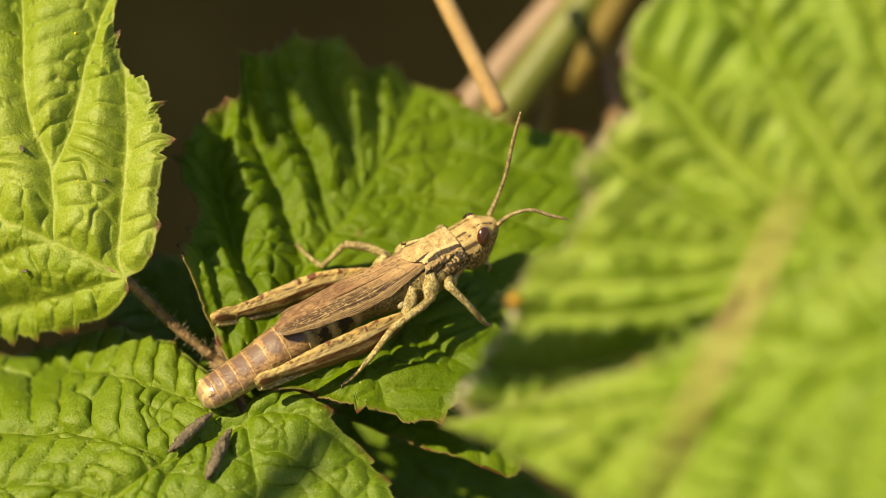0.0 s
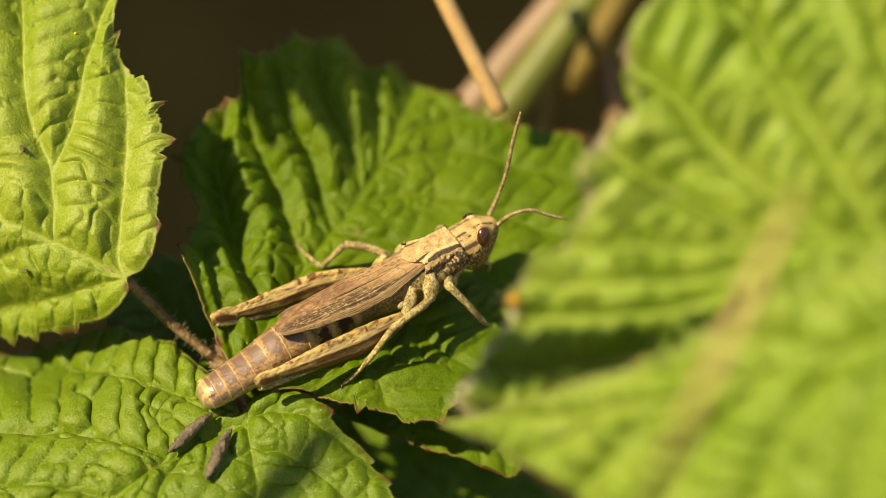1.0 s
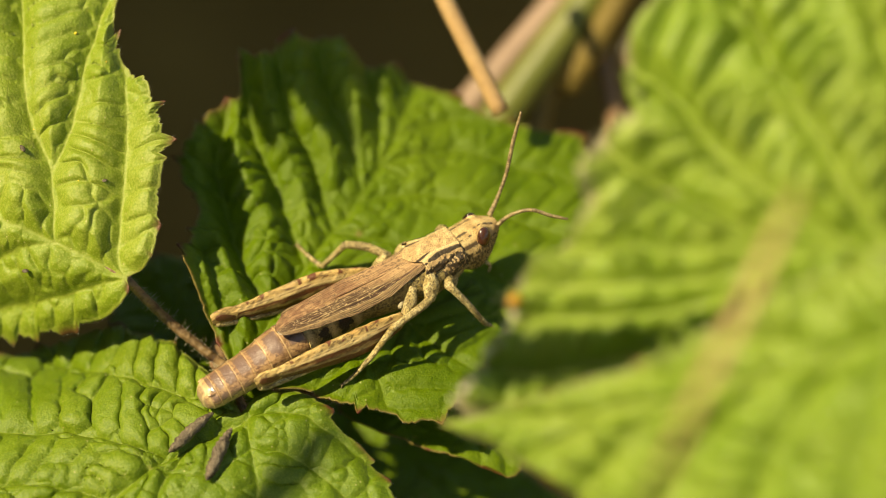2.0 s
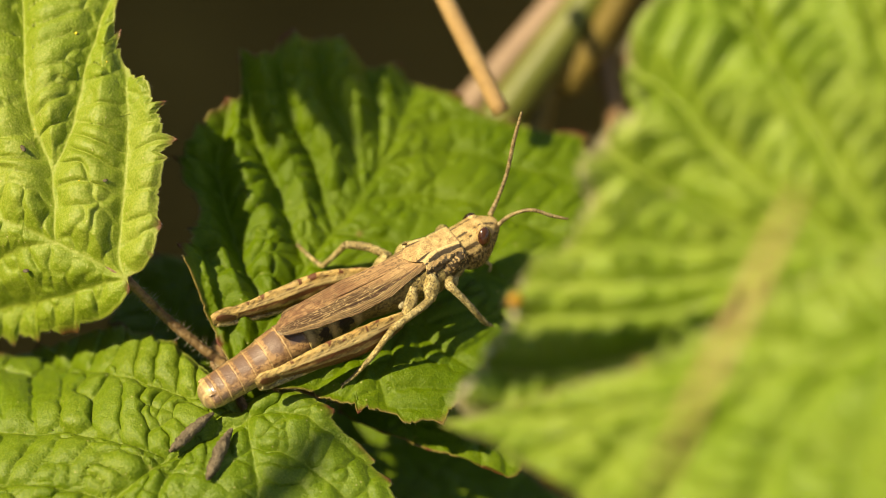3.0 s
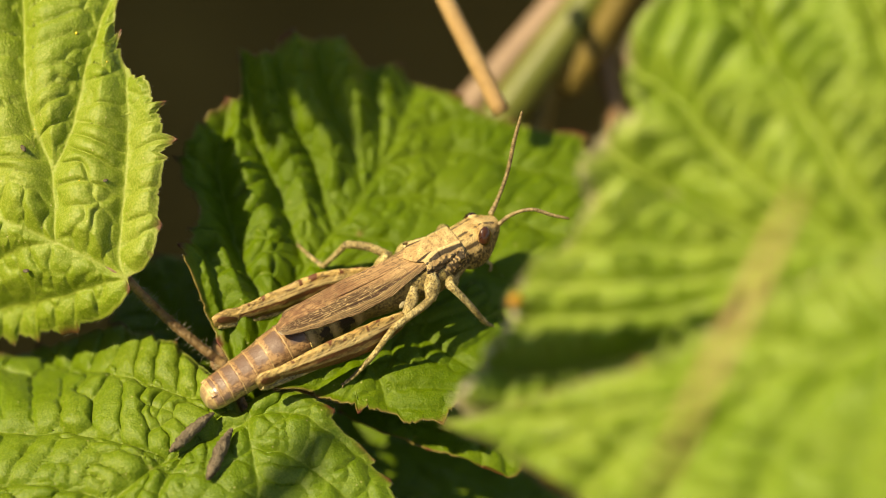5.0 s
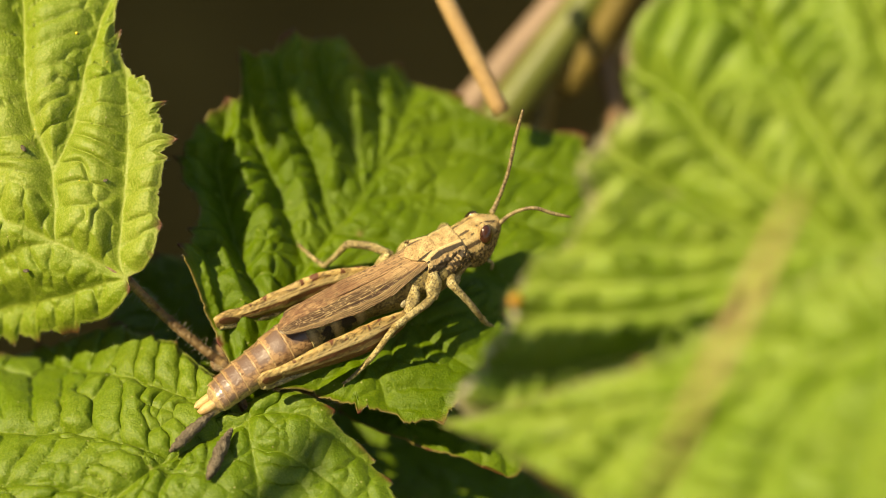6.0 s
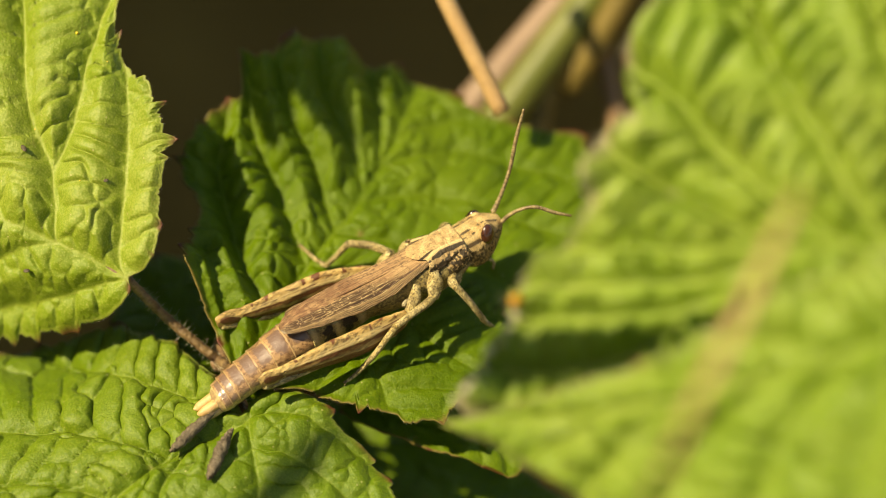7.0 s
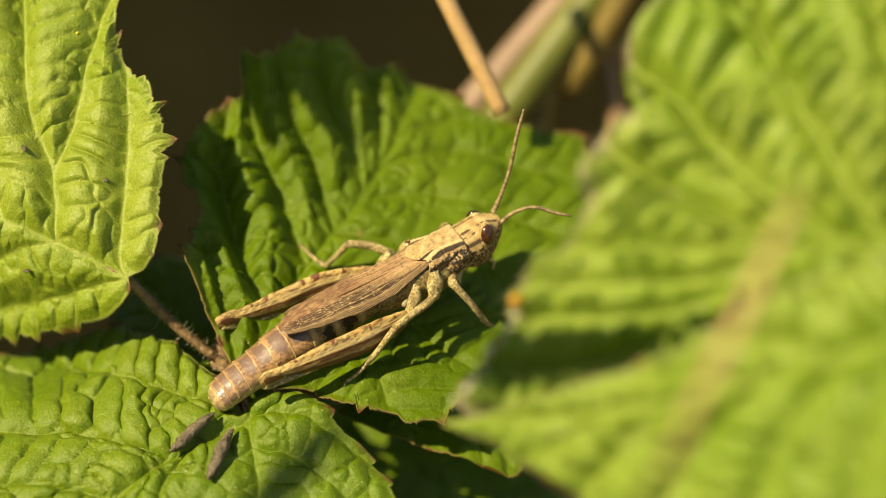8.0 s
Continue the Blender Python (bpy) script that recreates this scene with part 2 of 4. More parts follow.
def ellipsoid(name, material, centre, radii, turn=(0, 0, 0), n=20):
    bm = bmesh.new()
    bmesh.ops.create_uvsphere(bm, u_segments=n, v_segments=n * 2 // 3, radius=1.0)
    m = Matrix.LocRotScale(Vector(centre) * MM, Euler([radians(a) for a in turn]), Vector(radii) * MM)
    bmesh.ops.transform(bm, matrix=m, verts=bm.verts)
    me = bpy.data.meshes.new(name)
    bm.to_mesh(me)
    bm.free()
    me.materials.append(material)
    me.polygons.foreach_set("use_smooth", [True] * len(me.polygons))
    return me


def smooth_noise(x, y, scale, seed):
    return np.array([noise.noise(Vector((a * scale, b * scale, seed))) for a, b in zip(x, y)])


# ---- ground ----
def ground():
    """One sheet of dark soil: a hollow under the bramble, an unseen steep rise added on the sunny side to shade it,
    then flat to the horizon.
    """
    radii = np.concatenate([np.linspace(0.01, 0.6, 46), np.geomspace(0.65, 400.0, 36)])
    n = 120
    verts, faces = [(0.0, 0.0, -0.2)], []
    for r in radii:
        for k in range(n):
            a = 2 * math.pi * k / n
            x, y = r * math.cos(a), r * math.sin(a)
            # unseen rise, added to keep the sun off the hollow
            shade_bank = min(max((-x - 0.075) / 0.13, 0.0), 1.0)
            z = -0.2 + 0.37 * shade_bank * shade_bank * (3 - 2 * shade_bank)
            z += 0.012 * noise.noise(Vector((x * 9, y * 9, 3.1))) + 0.006 * noise.noise(Vector((x * 40, y * 40, 1.7)))
            verts.append((x, y, z))
    faces += [(0, 1 + k, 1 + (k + 1) % n) for k in range(n)]
    for i in range(len(radii) - 1):
        a, b = 1 + i * n, 1 + (i + 1) * n
        faces += [(a + k, b + k, b + (k + 1) % n, a + (k + 1) % n) for k in range(n)]
    me = mesh_of("ground", np.array(verts) / MM, faces, SOIL)
    tagged(new("ground", me), "dark bare soil in deep shade under brambles", "ground", kind="structure")


ground()


# ---- bramble leaves ----
def vein_field(x, y, veins):
    """Distance to the nearest vein, and which one it is."""
    best, which = np.full(len(x), 1e9), np.zeros(len(x))
    p = np.stack([x, y], 1)
    for k, v in enumerate(veins):
        line = spline(v, 6)
        own = np.full(len(x), 1e9)
        for a, b in zip(line[:-1], line[1:]):
            d = b - a
            t = np.clip(((p - a) @ d) / (d @ d + 1e-9), 0, 1)
            own = np.minimum(own, np.linalg.norm(p - a - t[:, None] * d, axis=1))
        which = np.where(own < best, k, which)
        best = np.minimum(best, own)
    return best, which


def cross_veins(veins, spacing, seed):
    """Short lines, one in the middle of each field between two cross veins: they stand out from both sides of every vein."""
    rng = np.random.RandomState(seed)
    lines = [resample(spline(v, 8), 60)[0] for v in veins]
    everything = np.stack(lines)
    out = []
    for k, line in enumerate(lines):
        step = np.linalg.norm(np.diff(line, axis=0), axis=1)
        run = np.concatenate([[0], np.cumsum(step)])
        for side in (-1, 1):
            at = spacing * (0.2 + 0.6 * rng.rand())
            while at < run[-1]:
                p = np.array([np.interp(at, run, line[:, 0]), np.interp(at, run, line[:, 1])])
                q = np.array([np.interp(at + 0.3, run, line[:, 0]), np.interp(at + 0.3, run, line[:, 1])])
                o = np.array([np.interp(at - 0.3, run, line[:, 0]), np.interp(at - 0.3, run, line[:, 1])])
                t = (q - o) / (np.linalg.norm(q - o) + 1e-9)
                way = side * np.array([-t[1], t[0]]) + (0.30 + 0.3 * (rng.rand() - 0.5)) * t
                way /= np.linalg.norm(way)
                reach = np.linspace(0.3, 6.0, 24)
                probe = p + reach[:, None] * way
                gap = np.linalg.norm(everything[:, :, None] - probe[None, None], axis=3).min(1)
                lost = np.nonzero(gap.argmin(0) != k)[0]
                far, other = (reach[lost[0]], gap.argmin(0)[lost[0]]) if len(lost) else (3.0, 99)
                # most fields run across from one vein to the next; a few stop half way
                share = rng.uniform(1.55, 1.85) if other > k else (rng.uniform(0.3, 0.8) if rng.rand() < 0.45 else 0.0)
                if far > 0.3 and share:
                    tip = p + way * far * share + t * far * rng.uniform(-0.15, 0.25)
                    out.append((*(p + 0.10 * way), *tip))
                at += spacing * rng.uniform(0.65, 1.4)
    return np.array(out)


def puffed_fields(x, y, veins, spacing, seed):
    """For each point the way to the nearest crease, and the swelling and tilt of the field in which it lies."""
    seg = cross_veins(veins, spacing, seed)
    rng = np.random.RandomState(seed + 50)
    swell, tilt = 0.7 + 0.6 * rng.rand(len(seg)), rng.randn(len(seg), 2) * 0.09
    p = np.stack([x, y], 1)
    edge, own = np.empty(len(x)), np.empty(len(x), int)
    a, d = seg[:, :2], seg[:, 2:] - seg[:, :2]
    square = (d * d).sum(1) + 1e-9
    for i in range(0, len(x), 8000):
        rel = p[i:i + 8000, None] - a[None]
        t = np.clip((rel * d).sum(2) / square, 0, 1)
        dist = np.sqrt(((rel - t[..., None] * d) ** 2).sum(2))
        own[i:i + 8000] = dist.argmin(1)
        two = np.partition(dist, 1, axis=1)
        edge[i:i + 8000] = (two[:, 1] - two[:, 0]) / 2
    mid = (seg[:, :2] + seg[:, 2:]) / 2
    lean = np.clip(((p - mid[own]) * tilt[own]).sum(1), -0.3, 0.3)
    return edge, swell[own], lean


def leaf_surface(x, y, length, fold, sag, cup, lifts=()):
    side = np.sqrt(y * y + 0.16) - 0.4
    raised = sum(h * np.exp(-((x - u) ** 2 + (y - v) ** 2) / r ** 2) for u, v, r, h in lifts)
    return raised - sag * x * (length - x) / length + cup * y * y / 20 + np.where(y > 0, fold[0], fold[1]) * side


def blade(name, outline, veins, length, fold, sag, cup, lifts, material, centre, count=900, rings=84, tooth=0.55, pitch=1.5,
          pucker=0.30, ridge=(0.0, 0.0), ladder=1.25, furrow=0.13, hem=0.16, calm=(1.0, 1.0), curl=0.0, wiggle=1.0, ripple=0.2, thick=0.1, seed=1):
    """A toothed leaf blade with sunken veins and swollen fields between them."""
    edge, s = resample(spline(outline, 10, True), count, True)
    tang = np.roll(edge, -3, 0) - np.roll(edge, 3, 0)
    tang /= np.linalg.norm(tang, axis=1)[:, None]
    outward = np.stack([tang[:, 1], -tang[:, 0]], 1)
    c = np.asarray(centre, float)
    if np.mean(np.sum(outward * (edge - c), 1)) < 0:
        outward = -outward
    total = s[-1]
    rounds = max(int(total / pitch), 4)
    phase = rounds * s / total + 0.35 * np.sin(s * 0.9 + seed) + 0.2 * np.sin(s * 2.3 + seed * 2.0)
    f = phase % 1.0
    size = 0.55 + 0.45 * np.sin(np.floor(phase) * 2.4 + seed)
    small = (phase * 3.0) % 1.0
    saw = size * np.where(f < 0.8, (f / 0.8) ** 1.4, (1 - f) / 0.2) + 0.18 * np.where(small < 0.7, small / 0.7, (1 - small) / 0.3)
    spoke = edge - c
    grown = np.clip(np.linalg.norm(edge - np.asarray(veins[0][0]), axis=1) / 7.0 - 0.15, 0.12, 1)
    spoke /= np.linalg.norm(spoke, axis=1)[:, None]
    facing = np.clip(np.sum(spoke * outward, 1), 0.15, 1)
    edge = edge + spoke * (tooth * (saw - 0.45) * facing * grown)[:, None]
    r = np.linspace(0, 1, rings + 1)[1:] ** 0.85
    pts = c + (edge[None] - c) * r[:, None, None]
    x, y = np.concatenate([[c[0]], pts[..., 0].ravel()]), np.concatenate([[c[1]], pts[..., 1].ravel()])
    wx = x + 0.16 * wiggle * smooth_noise(x, y, 0.7, seed)
    wy = y + 0.16 * wiggle * smooth_noise(x, y, 0.7, seed + 9)
    d, which = vein_field(wx, wy, veins)
    main = which == 0
    groove = 1 - np.exp(-(d / np.where(main, 0.34, 0.28)) ** 1.5)
    wave = smooth_noise(x, y, 0.35, seed + 4)
    fine = smooth_noise(x, y, 1.3, seed + 7)
    crease, plump, lean = puffed_fields(wx + 0.22 * wiggle * fine, wy + 0.22 * wiggle * wave, veins, ladder, seed)
    dome = 1 - np.exp(-(crease / furrow) ** 1.2)
    cells = dome * (plump * (0.62 + 0.38 * np.clip(crease / 0.7, 0, 1) ** 0.8) + 0.8 * lean / max(pucker, 0.2))
    still = np.where(y < 0, calm[0], calm[1])
    swell = (still + (1 - still) * np.exp(-np.abs(y))) * groove * (0.25 + 0.75 * cells)
    rim = 1 - np.concatenate([[0], np.repeat(r, count)])
    fade = np.clip(rim / 0.07, 0.25, 1)
    z = leaf_surface(x, y, length, fold, sag, cup, lifts) + pucker * fade * swell + 0.38 * wave + 0.05 * fine
    z += np.where(y > 0, ridge[0], ridge[1]) * np.clip(np.abs(y) / 1.5, 0, 1) * (1 - np.exp(-(d / 0.95) ** 2))
    z -= min(pucker, 0.6) * 0.6
    z += ripple * (1 - np.clip(rim / 0.10, 0, 1)) * smooth_noise(x, y, 0.45, seed + 12)
    span = np.concatenate([[9.0], np.outer(1 - r, np.linalg.norm(edge - c, axis=1)).ravel()])
    z += curl * np.exp(-(span / 0.45) ** 2)
    faces = [(0, 1 + k, 1 + (k + 1) % count) for k in range(count)]
    for i in range(rings - 1):
        a, b = 1 + i * count, 1 + (i + 1) * count
        faces += [(a + k, b + k, b + (k + 1) % count, a + (k + 1) % count) for k in range(count)]
    flip = np.cross(edge[0] - c, edge[1] - c) < 0
    if flip:
        faces = [f[::-1] for f in faces]
    me = mesh_of(name, np.stack([x, y, z], 1), faces, material)
    vein = np.exp(-(d / np.where(main, 0.12, 0.075)) ** 2) + 0.3 * np.exp(-(crease / 0.05) ** 2) * np.clip(d * 2, 0, 1)
    paint(me, "vein", np.clip(vein, 0, 1))
    reach = np.concatenate([[0], np.tile(np.linalg.norm(edge - c, axis=1), rings)])
    paint(me, "margin", np.exp(-(rim * reach / hem) ** 2))
    tip = np.concatenate([[0], np.tile(np.clip((saw - 0.5) / 0.25, 0, 1), rings)])
    paint(me, "tooth", np.clip(tip * np.exp(-(rim * reach / 0.38) ** 2), 0, 1) * 0.95)
    return me, thick, count


def hairs(name, material, roots, ways, length, thick=0.013, seed=0):
    """Many fine bristles in one mesh."""
    rng = np.random.RandomState(seed)
    verts, faces = [], []
    for p, w in zip(roots, ways):
        w = np.asarray(w, float) / (np.linalg.norm(w) + 1e-9) + rng.randn(3) * 0.35
        tip = p + w * length * (0.3 + 1.0 * rng.rand())
        side = np.cross(w, rng.randn(3))
        side *= thick / (np.linalg.norm(side) + 1e-9)
        other = np.cross(w / np.linalg.norm(w), side)
        k = len(verts)
        verts += [p + side, p - side * 0.5 + other * 0.87, p - side * 0.5 - other * 0.87, tip]
        faces += [(k, k + 1, k + 3), (k + 1, k + 2, k + 3), (k + 2, k, k + 3)]
    return mesh_of(name, verts, faces, material)


def surface_matrix(origin, ex, n):
    ex, n = Vector(ex).normalized(), Vector(n).normalized()
    ey = n.cross(ex)
    m = Matrix((ex, ey, n)).transposed().to_4x4()
    m.translation = Vector(origin) * MM
    return m


def bramble_leaf(label, origin, ex, n, stalk=None, fringe=0.0, size=1.0, **shape):
    leaf = tagged(new("bramble_leaf"), label, "leaf", "bramble leaves")
    leaf.matrix_world = surface_matrix(origin, ex, n) @ Matrix.Scale(size, 4)
    me, thick, count = blade("blade", **shape)
    ob = part("blade", me, leaf)
    ob.modifiers.new("thickness", "SOLIDIFY").thickness = thick * MM
    rib = spline(shape["veins"][0], 6)
    z = leaf_surface(rib[:, 0], rib[:, 1], shape["length"], shape["fold"], shape["sag"], shape["cup"], shape["lifts"])
    low = np.column_stack([rib, z - thick - min(shape.get("pucker", 0.3), 0.6) * 0.6 + 0.38 * smooth_noise(rib[:, 0], rib[:, 1], 0.35, shape.get("seed", 1) + 4) - 0.3])
    part("midrib", tube_mesh("midrib", PETIOLE_SKIN, low[::3], np.linspace(0.3, 0.1, len(low[::3])), n=8, per=3), leaf, "raised midrib under the blade")
    if stalk:
        inv = leaf.matrix_world.inverted()
        pts = [tuple(inv @ (Vector(p) * MM) / MM) for p in stalk]
        rings = tube(pts, np.linspace(0.25, 0.30, len(pts)), n=14, per=14, wobble=0.14)
        me = mesh_of("petiole", *skin_rings(rings), PETIOLE_SKIN)
        stalk_part = part("petiole", me, leaf, "reddish-brown bristly leaf stalk")
        roots = rings.reshape(-1, 3)
        ways = (rings - rings.mean(1)[:, None]).reshape(-1, 3)
        tagged(part("bristles", hairs("bristles", HAIR, roots[::7], ways[::7], 0.42, 0.014), stalk_part), "fine pale bristles on the stalk", kind="stuff")
    if fringe:
        co = np.empty(len(ob.data.vertices) * 3)
        ob.data.vertices.foreach_get("co", co)
        rim = co.reshape(-1, 3)[-count:] / MM
        out = rim - np.array([*shape["centre"], 0.0])
        out[:, 2] = 0.3
        tagged(part("fringe", hairs("fringe", HAIR, rim[::2], out[::2], fringe, 0.007 + 0.02 * (fringe - 0.15)), leaf), "fine pale hairs along the margin", kind="stuff")
    return leaf


bramble_leaf("pale green puckered bramble leaf on a reddish stalk",
             (-18.68, -1.92, -0.49), (-0.9104, 0.3733, 0.1784), (-0.0988, -0.6148, 0.7825),
             stalk=[(-19.13, -1.31, -0.73), (-17.95, -1.28, -2.68), (-16.45, -1.4, -4.8), (-13.38, -2.66, -7.18)], size=1.008,
             outline=[(0.0, 0.0), (-0.7, -0.9), (-0.9, -2.3), (-0.3, -4.2), (0.6, -6.4), (1.2, -8.7), (2.5, -10.1), (3.9, -11.2), (5.5, -11.6), (6.9, -13.1), (7.7, -14.7), (9.2, -17.2), (12.5, -20.2), (16.3, -20.6), (20.3, -16.5), (23.6, -9.4), (23.2, -3.4), (21.1, 0.4), (17.4, 3.5), (13.3, 6.5), (8.9, 7.2), (5.6, 6.0), (2.7, 4.2), (0.4, 2.4), (-0.3, 0.8)],
             veins=[[(0.0, 0.0), (4.9, -0.2), (8.4, -0.2), (14.0, -0.3), (20.8, 0.0)],
                    [(0.3, 0.0), (1.3, -1.3), (2.8, -5.8), (4.9, -10.2), (6.9, -13.1)],
                    [(5.0, -0.4), (6.8, -3.9), (9.7, -6.8), (13.1, -12.7), (15.9, -17.0)],
                    [(6.8, -3.9), (6.8, -6.7), (7.7, -10.4), (8.3, -14.8)],
                    [(8.4, -0.2), (11.6, -3.9), (15.1, -8.0), (18.7, -14.2)],
                    [(13.0, -0.3), (16.4, -2.9), (21.8, -9.0)],
                    [(0.3, 0.1), (3.9, 2.7), (7.6, 4.8), (11.3, 6.8)],
                    [(4.9, -0.2), (7.3, 1.4), (9.9, 4.6)],
                    [(8.4, -0.2), (11.0, 1.8), (13.7, 5.4)]],
             length=20.8, fold=(-0.9, 0.0), sag=-0.05, cup=-0.15, lifts=(), material=LEAF_LIGHT,
             centre=(8.5, -5.0), count=1000, rings=88, pucker=0.42, wiggle=0.8, ripple=0.04, ridge=(0.5, 0.8), seed=3, fringe=0.16, tooth=1.0, pitch=1.5, ladder=1.4)

bramble_leaf("dark green bramble leaf that bears the grasshopper",
             (-12.07, -4.96, -5.21), (0.4207, 0.8995, 0.1183), (0.024, -0.1414, 0.9897),
             stalk=[(-12.1, -5.3, -5.1), (-12.6, -4.2, -6.1), (-13.6, -2.6, -6.9)],
             outline=[(-0.2, 0.3), (0.4, 1.2), (1.5, 2.6), (2.4, 4.0), (3.6, 5.6), (6.1, 6.5), (8.2, 7.0), (9.3, 8.8), (10.8, 9.6), (12.0, 9.7), (13.2, 9.3), (14.2, 8.8), (15.2, 8.4), (15.9, 8.1), (17.2, 8.7), (18.4, 9.2), (18.1, 8.1), (19.1, 7.4), (20.7, 6.6), (22.1, 5.8), (23.0, 4.6), (23.2, 3.1), (24.0, 1.5), (24.6, -0.3), (24.5, -3.8), (24.8, -6.4), (25.3, -8.7), (25.9, -11.0), (23.7, -14.1), (19.7, -15.9), (15.2, -15.7), (10.9, -14.2), (7.4, -13.1), (3.8, -12.5), (1.7, -11.1), (1.4, -9.2), (0.6, -6.2), (0.6, -4.2), (-0.1, -2.8), (-0.8, -1.4)],
             veins=[[(0.0, 0.0), (6.9, -0.1), (10.8, -0.5), (14.8, -0.9), (19.9, -0.8), (24.2, -0.1)],
                    [(4.0, -0.1), (6.4, 3.0), (11.4, 7.3), (15.4, 8.5)],
                    [(8.4, -0.2), (12.2, 3.7), (14.4, 6.3), (18.3, 9.0)],
                    [(11.5, -0.5), (14.5, 2.1), (16.4, 4.9), (19.4, 7.2)],
                    [(14.8, -0.9), (17.5, 1.2), (19.0, 3.5), (22.2, 5.9)],
                    [(17.2, -0.9), (20.5, 0.7), (23.1, 2.7)],
                    [(6.1, -0.2), (4.3, -4.5), (3.8, -6.9), (1.4, -9.2)],
                    [(8.7, -0.4), (8.8, -5.3), (7.3, -9.0), (6.7, -12.7)],
                    [(11.5, -0.5), (12.5, -4.3), (13.3, -9.7), (13.8, -13.6)],
                    [(14.2, -0.8), (17.0, -4.5), (18.0, -9.4), (18.6, -13.4)],
                    [(17.1, -0.8), (20.9, -4.2), (22.0, -8.4), (22.7, -11.8)],
                    [(19.9, -0.8), (23.0, -3.3), (24.5, -6.5)],
                    [(0.4, 1.2), (2.3, 3.4), (4.0, 5.0)],
                    [(0.4, 0.6), (2.6, 2.3), (4.3, 4.0), (5.8, 5.4)]],
             length=24.5, fold=(0.18, -0.05), sag=-0.07, cup=-0.1, lifts=((3.2, 5.6, 2.4, 2.7), (19.5, 8.5, 6.5, 4.0)), material=LEAF_MID,
             centre=(12.0, -2.0), count=1000, rings=88, pucker=0.55, calm=(0.6, 1.0), ridge=(1.0, 0.1), curl=0.25, hem=0.11, seed=5, fringe=0.16, tooth=0.8, pitch=1.5, ladder=1.5)

bramble_leaf("green puckered bramble leaf strewn with droppings",
             (-11.52, -7.55, -6.7), (-0.779, -0.6039, -0.1688), (-0.034, -0.2282, 0.973),
             stalk=[(-11.5, -7.3, -7.2), (-12.3, -5.0, -7.6), (-13.6, -2.6, -6.9)],
             outline=[(0.0, 0.0), (-1.0, -0.5), (-2.0, -0.4), (-3.1, 0.3), (-4.0, 2.2), (-3.9, 3.7), (-4.3, 6.1), (-4.1, 7.1), (-4.0, 8.9), (-2.5, 11.6), (1.5, 12.7), (7.0, 11.3), (13.3, 7.3), (18.2, 1.9), (20.6, -5.2), (18.8, -11.6), (14.4, -14.7), (8.2, -15.1), (4.9, -13.9), (2.0, -11.4), (0.5, -8.0), (-0.1, -5.3), (-0.2, -2.5), (0.0, -0.7)],
             veins=[[(0.0, 0.0), (5.2, -0.8), (9.4, -0.7), (15.6, 0.0)],
                    [(5.2, -0.8), (8.1, -5.4), (11.7, -9.2), (16.3, -13.6)],
                    [(0.1, -0.7), (2.4, -4.6), (4.2, -8.1), (6.4, -14.3)],
                    [(0.0, 0.0), (1.2, 1.9), (2.8, 4.5), (7.0, 10.8)],
                    [(-0.1, 0.0), (-2.1, 1.6), (-3.1, 3.6), (-4.3, 8.0)],
                    [(0.9, 1.7), (-0.5, 3.7), (-1.3, 7.0), (-1.8, 11.1)],
                    [(9.4, -0.7), (11.9, -4.0), (15.6, -7.1), (19.4, -9.4)],
                    [(9.4, -0.7), (10.7, 2.8), (13.3, 6.8)],
                    [(4.1, -0.6), (7.5, 1.2), (8.6, 5.4), (10.5, 9.0)]],
             length=15.6, fold=(0.0, 0.0), sag=-0.1, cup=-0.2, lifts=((6.0, -13.3, 4.2, -2.6), (-2.6, 1.8, 3.0, 0.9)), material=LEAF_PALE,
             centre=(6.5, -1.0), count=1000, rings=88, pucker=0.62, furrow=0.11, calm=(1.0, 0.6), ridge=(0.2, 0.2), seed=7, fringe=0.16, tooth=0.75, pitch=1.6, ladder=1.55)

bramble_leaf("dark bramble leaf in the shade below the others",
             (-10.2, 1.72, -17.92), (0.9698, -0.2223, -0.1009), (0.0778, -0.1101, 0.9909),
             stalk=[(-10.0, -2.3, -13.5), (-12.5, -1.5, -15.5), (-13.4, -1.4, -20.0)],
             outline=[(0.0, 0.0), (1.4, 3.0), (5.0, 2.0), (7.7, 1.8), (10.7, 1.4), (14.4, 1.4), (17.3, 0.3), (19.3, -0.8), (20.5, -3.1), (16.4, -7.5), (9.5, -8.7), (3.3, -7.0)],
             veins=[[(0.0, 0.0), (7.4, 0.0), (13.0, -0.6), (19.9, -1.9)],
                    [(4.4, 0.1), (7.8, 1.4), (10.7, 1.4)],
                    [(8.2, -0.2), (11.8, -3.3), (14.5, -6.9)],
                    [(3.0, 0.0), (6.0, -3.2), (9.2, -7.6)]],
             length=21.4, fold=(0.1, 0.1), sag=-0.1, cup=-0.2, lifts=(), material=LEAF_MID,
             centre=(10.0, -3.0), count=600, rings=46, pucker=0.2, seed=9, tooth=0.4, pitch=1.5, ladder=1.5)

